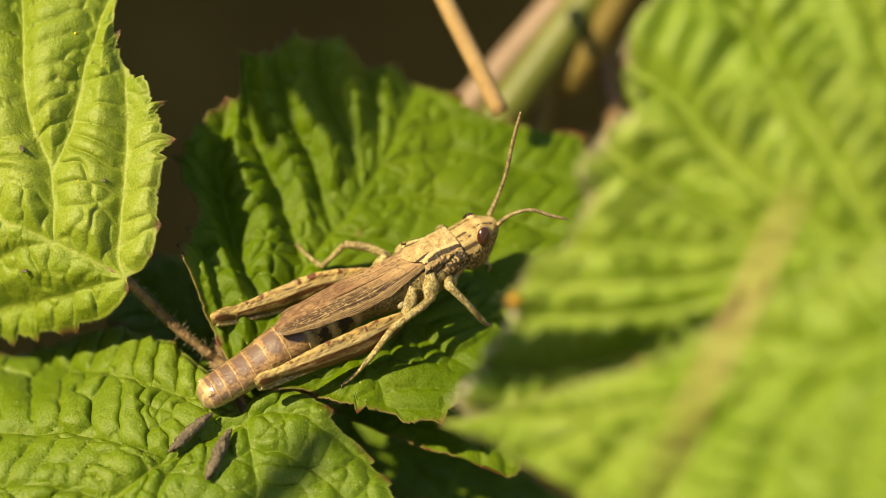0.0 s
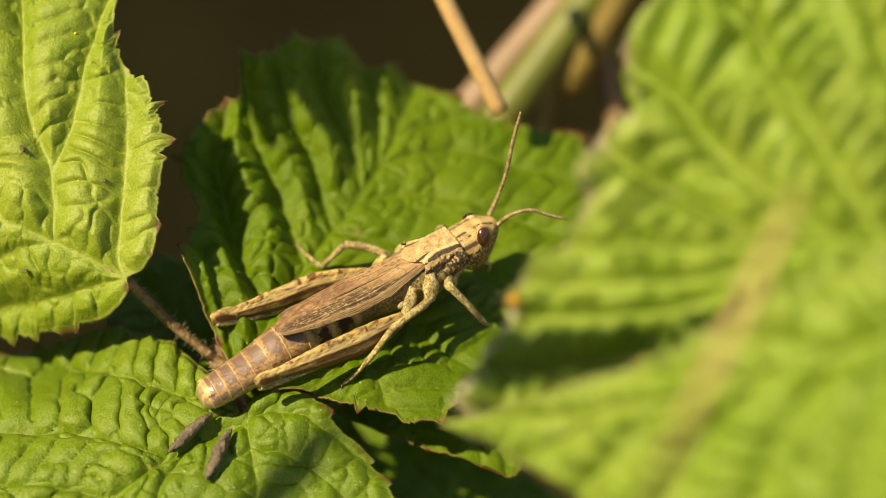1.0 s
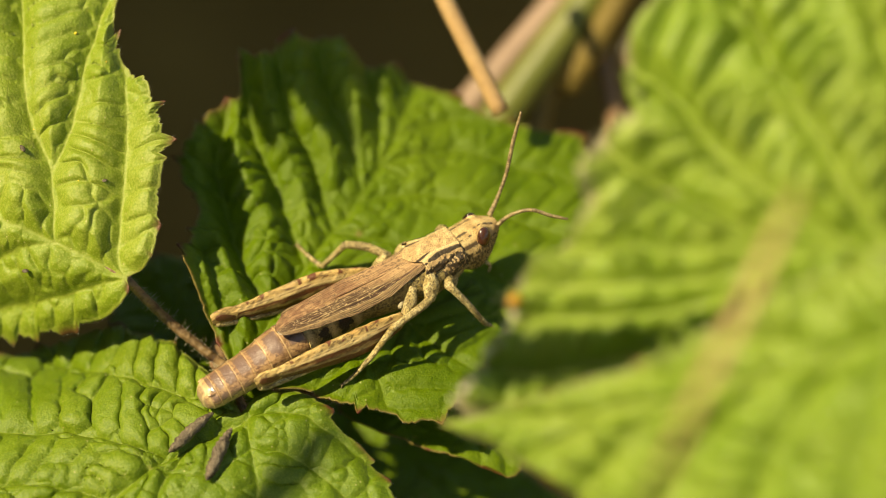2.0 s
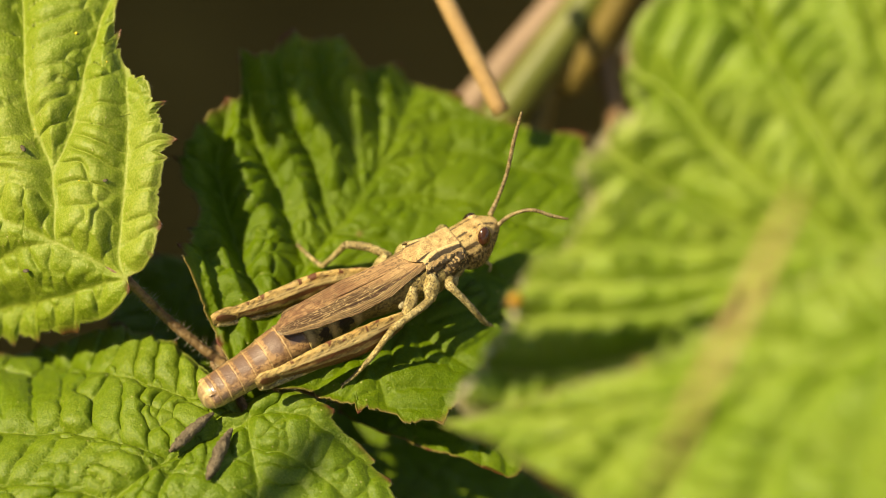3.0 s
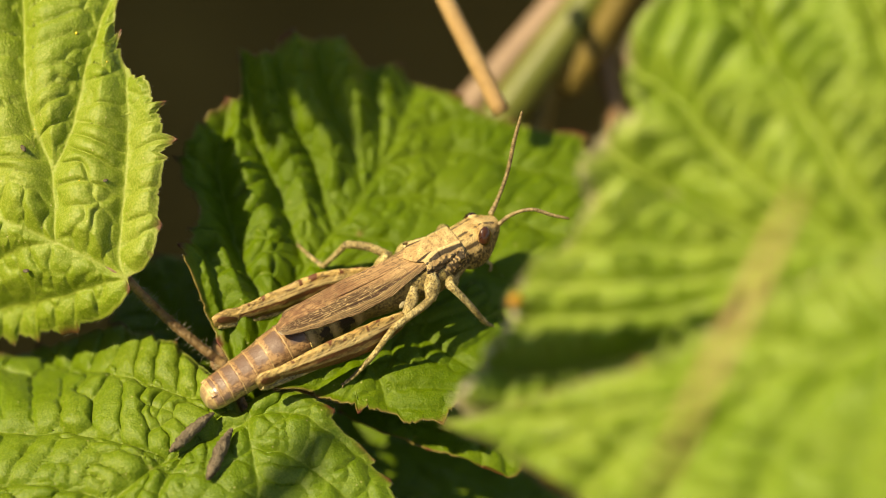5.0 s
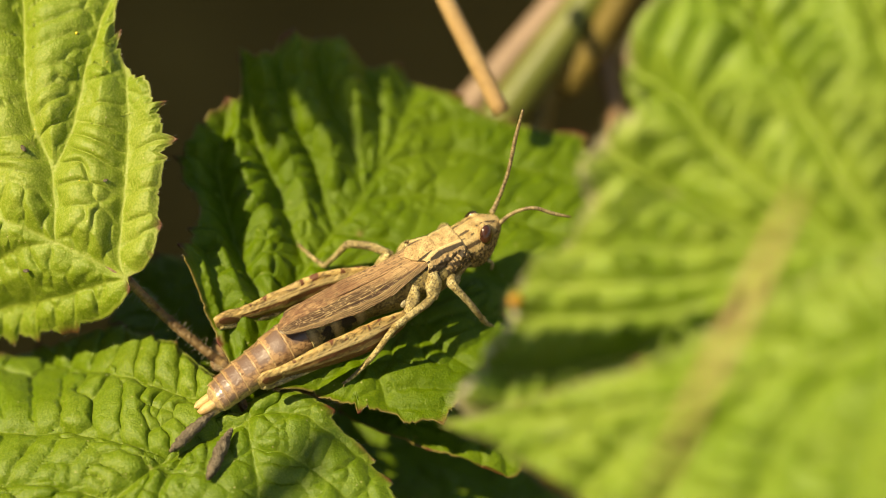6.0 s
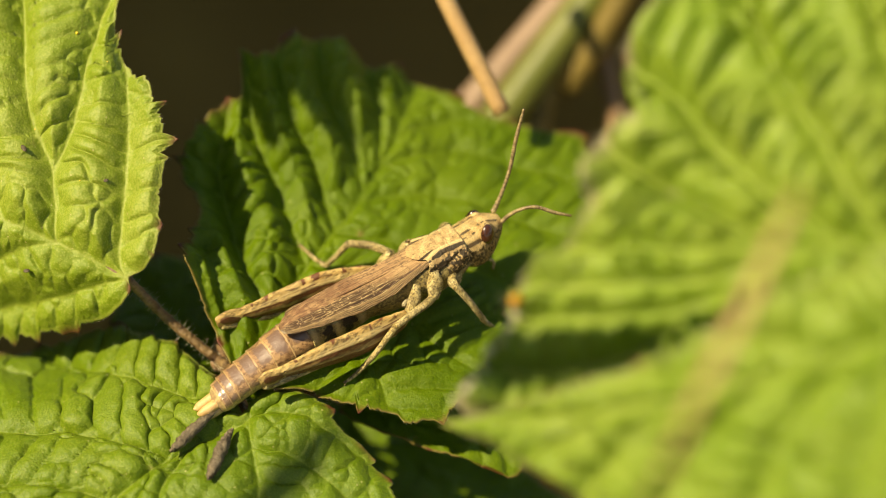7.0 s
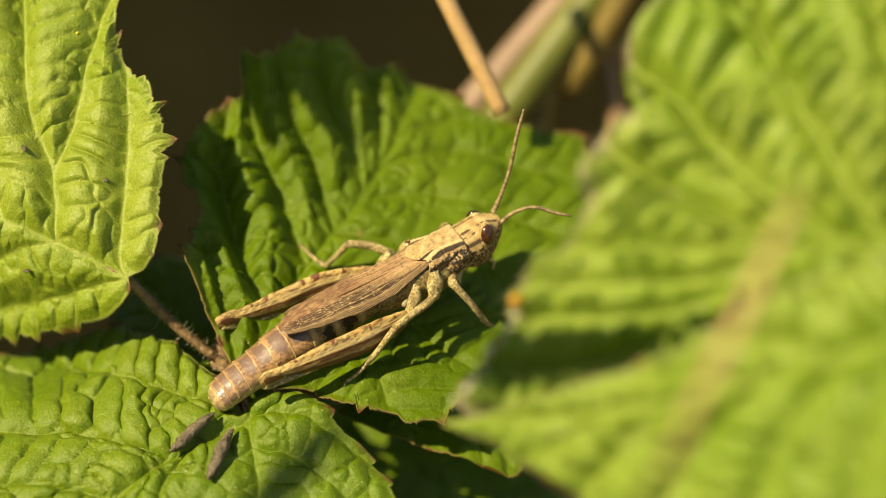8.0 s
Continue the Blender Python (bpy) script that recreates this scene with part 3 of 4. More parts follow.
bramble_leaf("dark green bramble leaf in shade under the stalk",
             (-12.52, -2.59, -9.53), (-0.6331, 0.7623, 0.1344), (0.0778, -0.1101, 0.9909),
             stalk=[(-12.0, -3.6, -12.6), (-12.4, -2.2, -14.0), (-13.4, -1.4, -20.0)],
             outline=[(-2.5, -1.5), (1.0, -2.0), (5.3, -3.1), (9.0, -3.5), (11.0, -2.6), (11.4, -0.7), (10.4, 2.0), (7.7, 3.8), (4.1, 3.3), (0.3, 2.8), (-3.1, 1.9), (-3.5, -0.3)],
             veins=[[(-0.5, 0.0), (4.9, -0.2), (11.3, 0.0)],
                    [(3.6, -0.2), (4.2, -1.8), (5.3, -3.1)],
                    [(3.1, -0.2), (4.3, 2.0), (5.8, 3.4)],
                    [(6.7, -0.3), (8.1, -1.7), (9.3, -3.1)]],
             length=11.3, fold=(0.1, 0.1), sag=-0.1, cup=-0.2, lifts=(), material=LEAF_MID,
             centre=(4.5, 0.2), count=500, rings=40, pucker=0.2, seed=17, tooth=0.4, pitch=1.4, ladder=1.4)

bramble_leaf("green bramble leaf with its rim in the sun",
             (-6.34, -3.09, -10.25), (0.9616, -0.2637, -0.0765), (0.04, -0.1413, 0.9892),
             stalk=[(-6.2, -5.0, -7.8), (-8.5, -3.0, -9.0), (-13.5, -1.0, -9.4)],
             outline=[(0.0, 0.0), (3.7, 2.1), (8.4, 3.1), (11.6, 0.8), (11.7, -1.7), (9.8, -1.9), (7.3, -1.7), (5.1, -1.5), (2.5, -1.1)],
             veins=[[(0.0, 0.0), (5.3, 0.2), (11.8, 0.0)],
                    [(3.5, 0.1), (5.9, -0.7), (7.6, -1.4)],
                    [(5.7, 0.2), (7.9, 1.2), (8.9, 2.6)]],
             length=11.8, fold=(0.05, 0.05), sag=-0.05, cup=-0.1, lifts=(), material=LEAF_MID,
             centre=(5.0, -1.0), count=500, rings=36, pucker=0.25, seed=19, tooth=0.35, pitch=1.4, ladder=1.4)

bramble_leaf("bright green bramble leaf close before the grasshopper",
             (24.18, -19.4, 19.85), (-0.9246, 0.19, -0.3302), (-0.3803, -0.4131, 0.8274),
             stalk=[(24.18, -19.4, 19.85), (26.24, -19.2, 16.98), (27.5, -19.0, 13.5)],
             outline=[(0.0, 0.0), (-2.4, -5.4), (-1.8, -11.4), (1.7, -15.7), (6.6, -17.1), (11.1, -16.6), (13.9, -15.4), (14.9, -13.9), (16.0, -12.0), (14.4, -9.2), (17.3, -8.2), (18.1, -6.1), (17.9, -3.4), (19.5, -1.8), (21.5, -0.5), (22.5, 0.8), (22.8, 2.2), (24.1, 3.2), (25.2, 4.6), (26.2, 6.0), (24.0, 7.0), (19.2, 7.2), (12.5, 6.1), (6.0, 4.4), (1.1, 2.5)],
             veins=[[(0.0, 0.0), (5.0, -0.1), (9.6, 0.6), (15.8, 0.6), (22.3, 0.0)],
                    [(3.5, -0.2), (9.6, -5.1), (12.8, -9.3), (15.8, -12.0)],
                    [(1.7, -0.2), (5.0, -6.1), (8.1, -11.9), (9.8, -16.4)],
                    [(0.9, -1.0), (0.5, -7.2), (2.4, -13.9)],
                    [(6.5, -0.0), (11.1, -3.0), (15.3, -5.7), (18.0, -8.4)],
                    [(5.0, -0.4), (11.1, -0.8), (16.4, -1.4), (20.4, -2.0)],
                    [(9.1, 0.9), (13.7, 2.1), (17.9, 2.1), (22.8, 1.6)],
                    [(11.5, 1.8), (16.0, 3.8), (20.1, 4.3), (23.9, 4.0)],
                    [(13.2, 2.6), (17.0, 5.1), (20.5, 6.1)]],
             length=22.3, fold=(-0.55, -0.05), sag=-0.05, cup=0.0, lifts=(), material=LEAF_YOUNG,
             centre=(13.2, -4.0), count=760, rings=70, pucker=2.2, furrow=0.5, ridge=(0.7, 0.9), hem=0.75, fringe=0.6, seed=11, tooth=0.7, pitch=1.9, ladder=1.5)

bramble_leaf("bright yellowish-green bramble leaf beside the grasshopper",
             (24.39, -26.2, 21.33), (-0.8314, 0.2261, -0.5077), (-0.5466, -0.4977, 0.6734),
             stalk=[(23.79, -26.75, 22.07), (25.48, -25.32, 20.63), (27.5, -19.0, 13.5)], size=0.96,
             outline=[(0.0, 0.0), (2.0, -3.8), (4.6, -3.6), (10.7, -2.6), (16.0, -1.2), (21.5, -0.5), (26.0, -0.1), (29.1, 0.1), (31.0, 0.0), (29.2, 0.9), (27.4, 1.8), (25.7, 3.2), (24.6, 3.9), (23.6, 4.7), (22.5, 5.9), (20.9, 8.4), (17.5, 12.0), (10.5, 13.6), (3.4, 11.1), (-0.2, 5.9)],
             veins=[[(0.0, 0.0), (7.8, 1.0), (14.6, 1.5), (21.7, 1.2), (31.0, 0.0)],
                    [(6.1, 0.8), (10.9, -1.1), (14.9, -1.6)],
                    [(11.2, 1.2), (16.2, 0.0), (19.6, -0.8)],
                    [(4.5, 0.5), (9.0, 4.0), (15.1, 12.0)],
                    [(9.5, 1.1), (14.4, 4.0), (19.5, 8.6)],
                    [(14.6, 1.5), (19.1, 3.2), (22.5, 5.7)],
                    [(18.8, 1.4), (22.6, 2.3), (25.4, 3.2)],
                    [(2.5, 0.3), (4.6, 5.1), (8.7, 13.2)]],
             length=31.0, fold=(0.0, 0.0), sag=-0.06, cup=-0.2, lifts=(), material=LEAF_YOUNG,
             centre=(14.0, 4.0), count=760, rings=70, pucker=1.3, furrow=0.4, ridge=(0.5, 0.5), hem=0.12, seed=13, tooth=0.5, pitch=1.7, ladder=1.6)

# unseen sun blocker, added; its outline is cut to the shadow wanted on the leaves below
bramble_leaf("unseen leaf shape added higher up to shade the others",
             (-50.63, 1.0, 59.8), (-0.7352, -0.2783, -0.6181), (-0.5845, -0.2015, 0.786),
             stalk=[(-48.9, 1.7, 61.2), (-49.88, 1.39, 66.82), (-61.58, -2.75, 76.14), (-85.7, -11.09, 106.96), (-114.92, -21.17, 146.26)],
             outline=[(-2.3, -1.6), (-1.0, -3.4), (3.4, -3.1), (4.8, -1.6), (5.3, 0.6), (5.1, 2.4), (5.7, 4.9), (4.9, 5.6), (2.9, 3.0), (2.5, 2.9), (2.6, 5.4), (2.1, 5.3), (0.3, 3.0), (-0.8, 1.8), (-2.0, 0.8)],
             veins=[[(-2.2, -0.4), (2.0, 0.0), (5.2, 0.4)], [(0.0, -0.2), (1.5, 2.0), (2.0, 4.4)], [(0.5, -0.2), (2.0, -1.5), (3.4, -2.6)]],
             length=14.0, fold=(0.1, 0.1), sag=-0.05, cup=-0.1, lifts=(), material=LEAF_PALE, centre=(2.2, 0.0), count=400, rings=24,
             tooth=0.5, seed=21)



# ---- stems ----
def stem(name, label, category, material, points, radii, **how):
    return tagged(new(name, tube_mesh(name, material, points, radii, **how)), label, category)


stem("bramble_cane", "prickly bramble cane rising from the dark soil", "stem", BROWN_STEM,
     [(-4, 40, -206), (-8, 30, -110), (-11, 18, -40), (-12.8, 8, -15), (-13.5, 1.5, -9.6), (-13.6, -2.6, -7.2)], [2.6, 2.2, 1.6, 1.0, 0.7, 0.5], n=14, wobble=0.1)
stem("bramble_cane", "prickly bramble cane bearing the young leaves", "stem", GREEN_STEM,
     [(60, 30, -206), (48, 5, -110), (36, -14, -20), (27.5, -19.0, 13.5)], [2.6, 2.2, 1.5, 0.6], n=14, wobble=0.1)
stem("dry_straw", "dry yellow straw leaning on a leaf", "straw", STRAW_SKIN,
     [(3.6, 12.3, -0.35), (1.65, 14.68, 2.74), (-0.3, 17.05, 5.81), (-4.92, 22.68, 13.14)], [0.55, 0.56, 0.55, 0.5], n=12)
stem("dry_cane", "pale pinkish dead cane behind the leaves", "stem", CANE_SKIN,
     [(-70.0, -60.0, -206.0), (-45.0, -38.0, -90.0), (-29.2, -2.1, -34.6), (-21.7, 4.3, -28.9), (-14.3, 10.7, -23.2), (-6.7, 17.2, -17.4), (0.8, 23.7, -11.6), (8.4, 30.2, -5.8), (16.0, 36.8, 0.0)], [1.3, 1.2, 1.1, 1.05, 1.05, 1.05, 1.05, 1.05, 1.0], n=14)
stem("green_stem", "green bramble stem behind the leaves", "stem", GREEN_STEM,
     [(-62.0, -60.0, -206.0), (-40.0, -38.0, -90.0), (-23.9, -4.3, -35.4), (-17.2, 2.3, -29.5), (-10.5, 9.0, -23.5), (-3.8, 15.7, -17.5), (3.0, 22.4, -11.5), (9.8, 29.2, -5.4), (16.6, 36.0, 0.6)], [1.6, 1.5, 1.45, 1.4, 1.4, 1.35, 1.35, 1.35, 1.3], n=14)
stem("dead_stalk", "olive-brown withered stalk behind the stems", "stem", OLIVE_STEM,
     [(-20.0, -50.0, -206.0), (-4.0, -6.0, -70.0), (5.9, 23.9, -12.6), (8.2, 25.9, -10.3), (10.0, 26.8, -7.6), (11.7, 28.0, -4.6), (12.9, 28.9, -2.0)], [1.4, 1.3, 1.1, 1.05, 1.0, 1.0, 0.9], n=12, wobble=0.15)
stem("brown_twig", "thin brown twig in the shade", "twig", BROWN_STEM,
     [(25.0, -20.0, -206.0), (13.0, 11.3, -36.8), (12.8, 16.9, -28.4), (12.4, 21.8, -20.6), (11.7, 25.9, -13.7), (10.6, 30.4, -9.2), (11.6, 36.5, -5.9)], [0.8, 0.8, 0.7, 0.7, 0.6, 0.6, 0.5], n=10)
stem("dry_straw", "dry grass stalk standing close before the leaves", "straw", STRAW_SKIN,
     [(0.0, -190.0, -206.0), (2.9, -73.8, -3.1), (4.8, -63.5, 12.9), (6.3, -53.1, 23.3), (7.6, -47.8, 27.2), (9.0, -44.2, 27.9), (11.5, -38.7, 29.2), (13.3, -35.7, 30.8), (14.9, -32.7, 32.4), (16.4, -29.9, 33.8)], [0.3, 0.2, 0.1, 0.03, 0.03, 0.04, 0.25, 0.3, 0.28, 0.12], n=10)
stem("bramble_cane", "bramble cane that throws a soft shadow on the leaves", "stem", GREEN_STEM,
     [(-150.0, -90.0, 60.0), (-112.9, -53.7, 106.4), (-100.9, -45.7, 109.4), (-98.0, -42.9, 110.0), (-95.6, -40.4, 110.4), (-93.7, -38.3, 110.6)], [1.4, 1.2, 1.1, 1.0, 0.9, 0.4], n=12)
# unseen sun blocker, added for the dark band across the young leaves
stem("bramble_cane", "unseen cane shape added to shade the young leaves", "stem", GREEN_STEM,
     [(-67.5, -60.3, -4.7), (-40.9, -30.6, 57.4), (-37.5, -31.3, 61.2), (-32.0, -32.9, 65.5), (-27.4, -34.1, 69.2), (-24.8, -34.6, 71.3)], [1.8, 1.7, 1.5, 1.0, 0.6, 0.2], n=12)


# ---- grasshopper, in its own space: x to the head, y to its left, z to its back ----
BODY = pose(-5.508 * MM, -1.876 * MM, -1.876 * MM, -7, -12, 29)
hopper = tagged(new("grasshopper"), "brown mottled field grasshopper resting on bramble leaves", "grasshopper")
hopper.matrix_world = BODY


def hull(name, material, stations, n=32, marks=None, power=2.3, per=6, pales=None, lean=0.0):
    """Rings along x: (x, top, bottom, half width); lean shifts the hind rings sideways."""
    st = spline(stations, per)
    a = np.linspace(0, 2 * math.pi, n, endpoint=False)
    cy = np.sign(np.sin(a)) * np.abs(np.sin(a)) ** (2 / power)
    cz = np.sign(np.cos(a)) * np.abs(np.cos(a)) ** (2 / power)
    rings = np.array([np.column_stack([np.full(n, x), w * cy + lean * min(1.0, max(0.0, (-x - 3.5) / 4.5)), (t + b) / 2 + (t - b) / 2 * cz]) for x, t, b, w in st])
    verts, faces = skin_rings(rings)
    me = mesh_of(name, verts, faces, material)
    if marks:
        paint(me, "mark", [marks(*v) for v in verts])
    if pales:
        paint(me, "pale", [pales(*v) for v in verts])
    return me


def bell(v, c, w):
    return math.exp(-((v - c) / w) ** 2)


# thorax and pronotum
part("thorax", hull("thorax", PLEURA_SKIN, [(-0.8, 0.0, -1.6, 0.7), (0.5, 0.1, -2.1, 1.15), (2.5, 0.1, -2.5, 1.5), (4.5, 0.15, -2.7, 1.72),
                                             (6.3, -0.2, -2.5, 1.45), (7.2, -0.5, -2.2, 1.0)]), hopper, "olive-brown pitted thorax side")


def pronotum():
    """Saddle: a flat disc between two ridges that pinch in the middle, and side lobes."""
    us = np.linspace(0, 1, 60)
    rings = []
    mark, pale = [], []
    for u in us:
        x = 4.15 + 2.95 * u
        wd = np.interp(u, [0, 0.2, 0.5, 1], [1.02, 0.9, 0.7, 0.8])
        zt = np.interp(u, [0, 0.3, 0.65, 1], [0.29, 0.34, 0.27, 0.12])
        zb = np.interp(u, [0, 0.35, 0.6, 1], [-0.55, -1.55, -1.6, -1.45])
        wb = 1.66 - 0.24 * u
        half = []
        for v in np.linspace(0, 1, 24):
            half.append((v * wd, zt + 0.14 * (1 - v * v) + 0.04 * bell(v, 1, 0.10), v))
        for v in np.linspace(0, 1, 44)[1:]:
            bulge = 0.25 * math.sin(math.pi * v) + 0.16 * noise.noise(Vector((u * 6, v * 7, 2.5))) * min(1, v * 4) - 0.14 * bell(v + 0.5 * u, 0.75, 0.06)
            half.append((wd + (wb - wd) * v ** 0.6 + bulge * 0.7, zt - (zt - zb) * v ** 1.15, 1 + v))
        groove = 0.03 * (bell(u, 0.52, 0.03) + 0.5 * bell(u, 0.72, 0.025))
        line = [(-a, b, c) for a, b, c in half[::-1][:-1]] + half
        ring = []
        for a, b, c in line:
            fwd = 0.4 * bell(u, 0, 0.25) * bell(c, 1.05, 0.35) + (0.45 * max(1 - c, 0) * -bell(u, 0, 0.25)) + (0.25 * max(0, c - 1) * bell(u, 0, 0.2))
            ring.append((x + fwd, a * (1 - groove * (0.5 + c * 0.4)), b - groove))
            lobe = noise.noise(Vector((u * 20, c * 16, 4.4))) + 0.6 * noise.noise(Vector((u * 32, c * 24, 1.4)))
            mark.append((1.9 + 0.9 * lobe) * bell(c, 1.09, 0.05) * (0.25 + bell(u, 0.66, 0.36)) + min(1, 4 * max(0, c - 1.1)) * (0.66 + 0.55 * lobe) + 1.1 * bell(c, 0.80, 0.08) * bell(u, 0.12, 0.3)
                        + 0.42 * bell(c, 0.55, 0.1) * bell(u, 0.0, 0.3))
            pale.append(0.95 * bell(c, 1.0, 0.07 if c < 1 else 0.022) + 0.3 * bell(c, 0.0, 0.05) + 0.5 * bell(c, 1.97, 0.05))
        rings.append(ring)
    rings = np.array(rings)
    m, n, _ = rings.shape
    faces = [(i * n + j, (i + 1) * n + j, (i + 1) * n + j + 1, i * n + j + 1) for i in range(m - 1) for j in range(n - 1)]
    me = mesh_of("pronotum", rings.reshape(-1, 3), faces, PRONOTUM_SKIN)
    paint(me, "mark", mark)
    paint(me, "pale", pale)
    ob = part("pronotum", me, hopper, "tan saddle with pale pinched ridges and dark sides")
    shell = ob.modifiers.new("thickness", "SOLIDIFY")
    shell.thickness, shell.offset = 0.06 * MM, 0.0


pronotum()

# head
head = part("head", hull("head", HEAD_SKIN, [(6.85, 0.12, -2.3, 1.1), (7.2, 0.2, -2.6, 1.27), (7.9, 0.2, -2.75, 1.34), (8.6, 0.22, -2.45, 1.22),
                                              (9.2, 0.04, -1.95, 0.92), (9.65, -0.22, -1.5, 0.62), (9.9, -0.38, -1.15, 0.38), (9.97, -0.55, -0.9, 0.15)], n=112, per=12,
                         marks=lambda x, y, z: 1.0 * bell(z + 0.36, 0.0, 0.13) * bell(abs(y), 1.25, 0.35) * (x < 8.5) + (0.55 + 0.5 * noise.noise(Vector((x * 4, y * 4, 1.3)))) * bell(abs(y), 0.42, 0.13) * (z > -0.3) + (0.4 + 0.5 * noise.noise(Vector((x * 4, y * 4, 5.3)))) * bell(abs(y), 0.74, 0.09) * (z > -0.3) + (0.52 + 0.42 * noise.noise(Vector((x * 9, y * 6, z * 7)))) * min(1, max(0, -z - 0.4) * 3),
                         pales=lambda x, y, z: 0.35 * bell(abs(y), 0.92, 0.1) * (z > -0.3) + 0.3 * bell(y, 0, 0.08) * (z > -0.3)),
            hopper, "tan head with a slanting face")
for side in (-1, 1):
    part("eye", ellipsoid("eye", EYE_SKIN, (8.62, side * (1.02 if side < 0 else 0.9), -0.3 if side < 0 else -0.38), (0.45, 0.35, 0.61), (side * 14, 26, side * -8)), head, "glossy dark brown compound eye")
    part("eye_rim", ellipsoid("eye_rim", HEAD_SKIN, (8.6, side * (0.86 if side < 0 else 0.66), -0.32 if side < 0 else -0.45), (0.53, 0.32, 0.72), (side * 14, 24, side * -8)), head, "pale rim round the eye")
    part("palp", tube_mesh("palp", LEG_SKIN, [(8.2, side * 0.6, -2.4), (8.5, side * 0.75, -2.9), (8.3, side * 0.8, -3.3)], [0.12, 0.1, 0.08]), head)
part("antenna", tube_mesh("antenna", ANTENNA_SKIN, [(9.75, 0.33, -0.3), (10.05, 0.37, -0.05), (10.77, 0.5, 0.64), (11.77, 0.8, 1.67), (12.85, 1.1, 3.34), (13.97, 1.4, 4.83)],
                          [0.17, 0.12, 0.12, 0.125, 0.12, 0.08], beads=24), head, "ringed brown antenna held upright")
part("antenna", tube_mesh("antenna", ANTENNA_SKIN, [(9.7, -0.33, -0.75), (9.95, -0.4, -0.62), (10.43, -0.6, -0.28), (11.09, -1.0, 0.05), (11.89, -1.5, 0.08), (12.74, -2.0, -0.61), (13.57, -2.4, -1.17)],
                          [0.16, 0.12, 0.11, 0.115, 0.115, 0.105, 0.07], beads=24), head, "ringed brown antenna bent forwards")
part("collar", hull("collar", PRONOTUM_SKIN, [(6.95, 0.18, -1.7, 1.2), (7.02, 0.22, -1.75, 1.27), (7.1, 0.22, -1.75, 1.28), (7.17, 0.16, -1.7, 1.2)],
                    pales=lambda x, y, z: 0.55, marks=lambda x, y, z: 0.0), hopper, "pale front rim of the saddle")


# folded forewings
def forewing(side, lift, across, along):
    """A roofed shell: flecked upper field, pale median veins, dark netted field, lined lower margin."""
    us, vs = np.linspace(0, 1, along), np.linspace(0, 1, across)
    key = [0, 0.25, 0.5, 0.75, 0.92, 1]
    U, V = np.meshgrid(us, vs, indexing="ij")

    def soft(fu, fv, seed):
        """Smooth noise from 0 to 1, fu and fv waves along and across."""
        return 0.5 + np.array([[noise.noise(Vector((u * fu, v * fv, seed + 0.31))) for v in vs] for u in us])

    slow, fine, mix1, mix2 = soft(7, 5, 1), soft(60, 24, 2), soft(22, 9, 3), soft(16, 34, 4 + side)
    W = V + 0.012 * np.sin(U * 5 + V * 9) + 0.03 * (slow - 0.5) + 0.006 * (fine - 0.5) + 0.10 * np.clip(0.35 - U, 0, 1) * (0.9 - V)

    def line(v, width):
        return np.exp(-((W - v) / width) ** 2)

    def step(lo, hi, x):
        return np.clip((x - lo) / (hi - lo), 0, 1)

    mark, pale, rust, rise = np.zeros(U.shape), np.zeros(U.shape), np.zeros(U.shape), np.zeros(U.shape)
    # flecks in rows between the fine upper veins
    upper = step(0.56, 0.50, W)
    for k in range(10):
        v = 0.03 + 0.054 * k + 0.02 * np.sin(U * (4 + k % 3) + 2.2 * k) * (1 - U)
        dash = step(0.45, 0.7, 0.5 + 0.5 * np.sin(U * (95 + 17 * (k % 4)) + 22 * mix1 + k * 2.1))
        mark += 1.0 * line(v, 0.017) * dash * step(0.25, 0.45, mix2) * upper
        pale += 0.16 * line(v + 0.027, 0.010) * step(0.2, 0.6, slow) * upper
        rise += 0.008 * line(v + 0.027, 0.012) * upper
    # rows of pale-walled cells in brown
    cells = step(0.47, 0.53, W) * step(0.86, 0.82, W) * step(0.12, 0.42, U + 0.5 * (W - 0.5) + 0.15 * (slow - 0.5))
    lane = np.abs(np.sin((W - 0.5) / 0.062 * math.pi))
    rows = np.floor((W - 0.5) / 0.062)
    rung = np.abs(np.sin(U * (58 + 6 * np.sin(rows * 2.0)) + rows * 1.9 + 3.0 * mix1))
    net = np.maximum(np.exp(-(rung / 0.26) ** 2), 0.75 * np.exp(-(lane / 0.28) ** 2)) * step(0.30, 0.52, mix2)
    mark += cells * 0.85 * (1 - net)
    pale += 0.7 * cells * net
    rise += 0.012 * cells * net
    # a dark brown stripe behind the shoulder, with a pale vein on either side
    stripe = line(0.79, 0.032) * step(0.62, 0.42, U) * step(0.02, 0.1, U)
    rust += 1.5 * stripe
    mark += 0.55 * stripe * step(0.35, 0.6, mix1)
    for v, w, a in ((0.60, 0.008, 0.45), (0.66, 0.008, 0.5), (0.735, 0.009, 0.7), (0.845, 0.009, 0.8), (0.885, 0.006, 0.4), (0.92, 0.006, 0.5), (0.955, 0.006, 0.35), (0.99, 0.006, 0.4)):
        pale += a * line(v, w) * (0.4 + 0.6 * step(0.25, 0.6, mix2)) * np.where(v > 0.8, 1.0, step(0.75, 0.5, U))
        rise += 0.035 * a * line(v, w)
    # lined lower margin, with the shade on its downturned fold painted in
    low = step(0.855, 0.875, W)
    mark += low * (0.68 + 0.3 * step(0.35, 0.65, mix2)) * (1 - 0.8 * np.clip(pale, 0, 1))
    # the hind half is browner
    rust += (0.35 * step(0.45, 0.7, slow) + 0.9 * step(0.15, 0.65, U) * (0.5 + 0.5 * step(0.35, 0.6, mix1))) * step(0.85, 0.7, W)
    verts = []
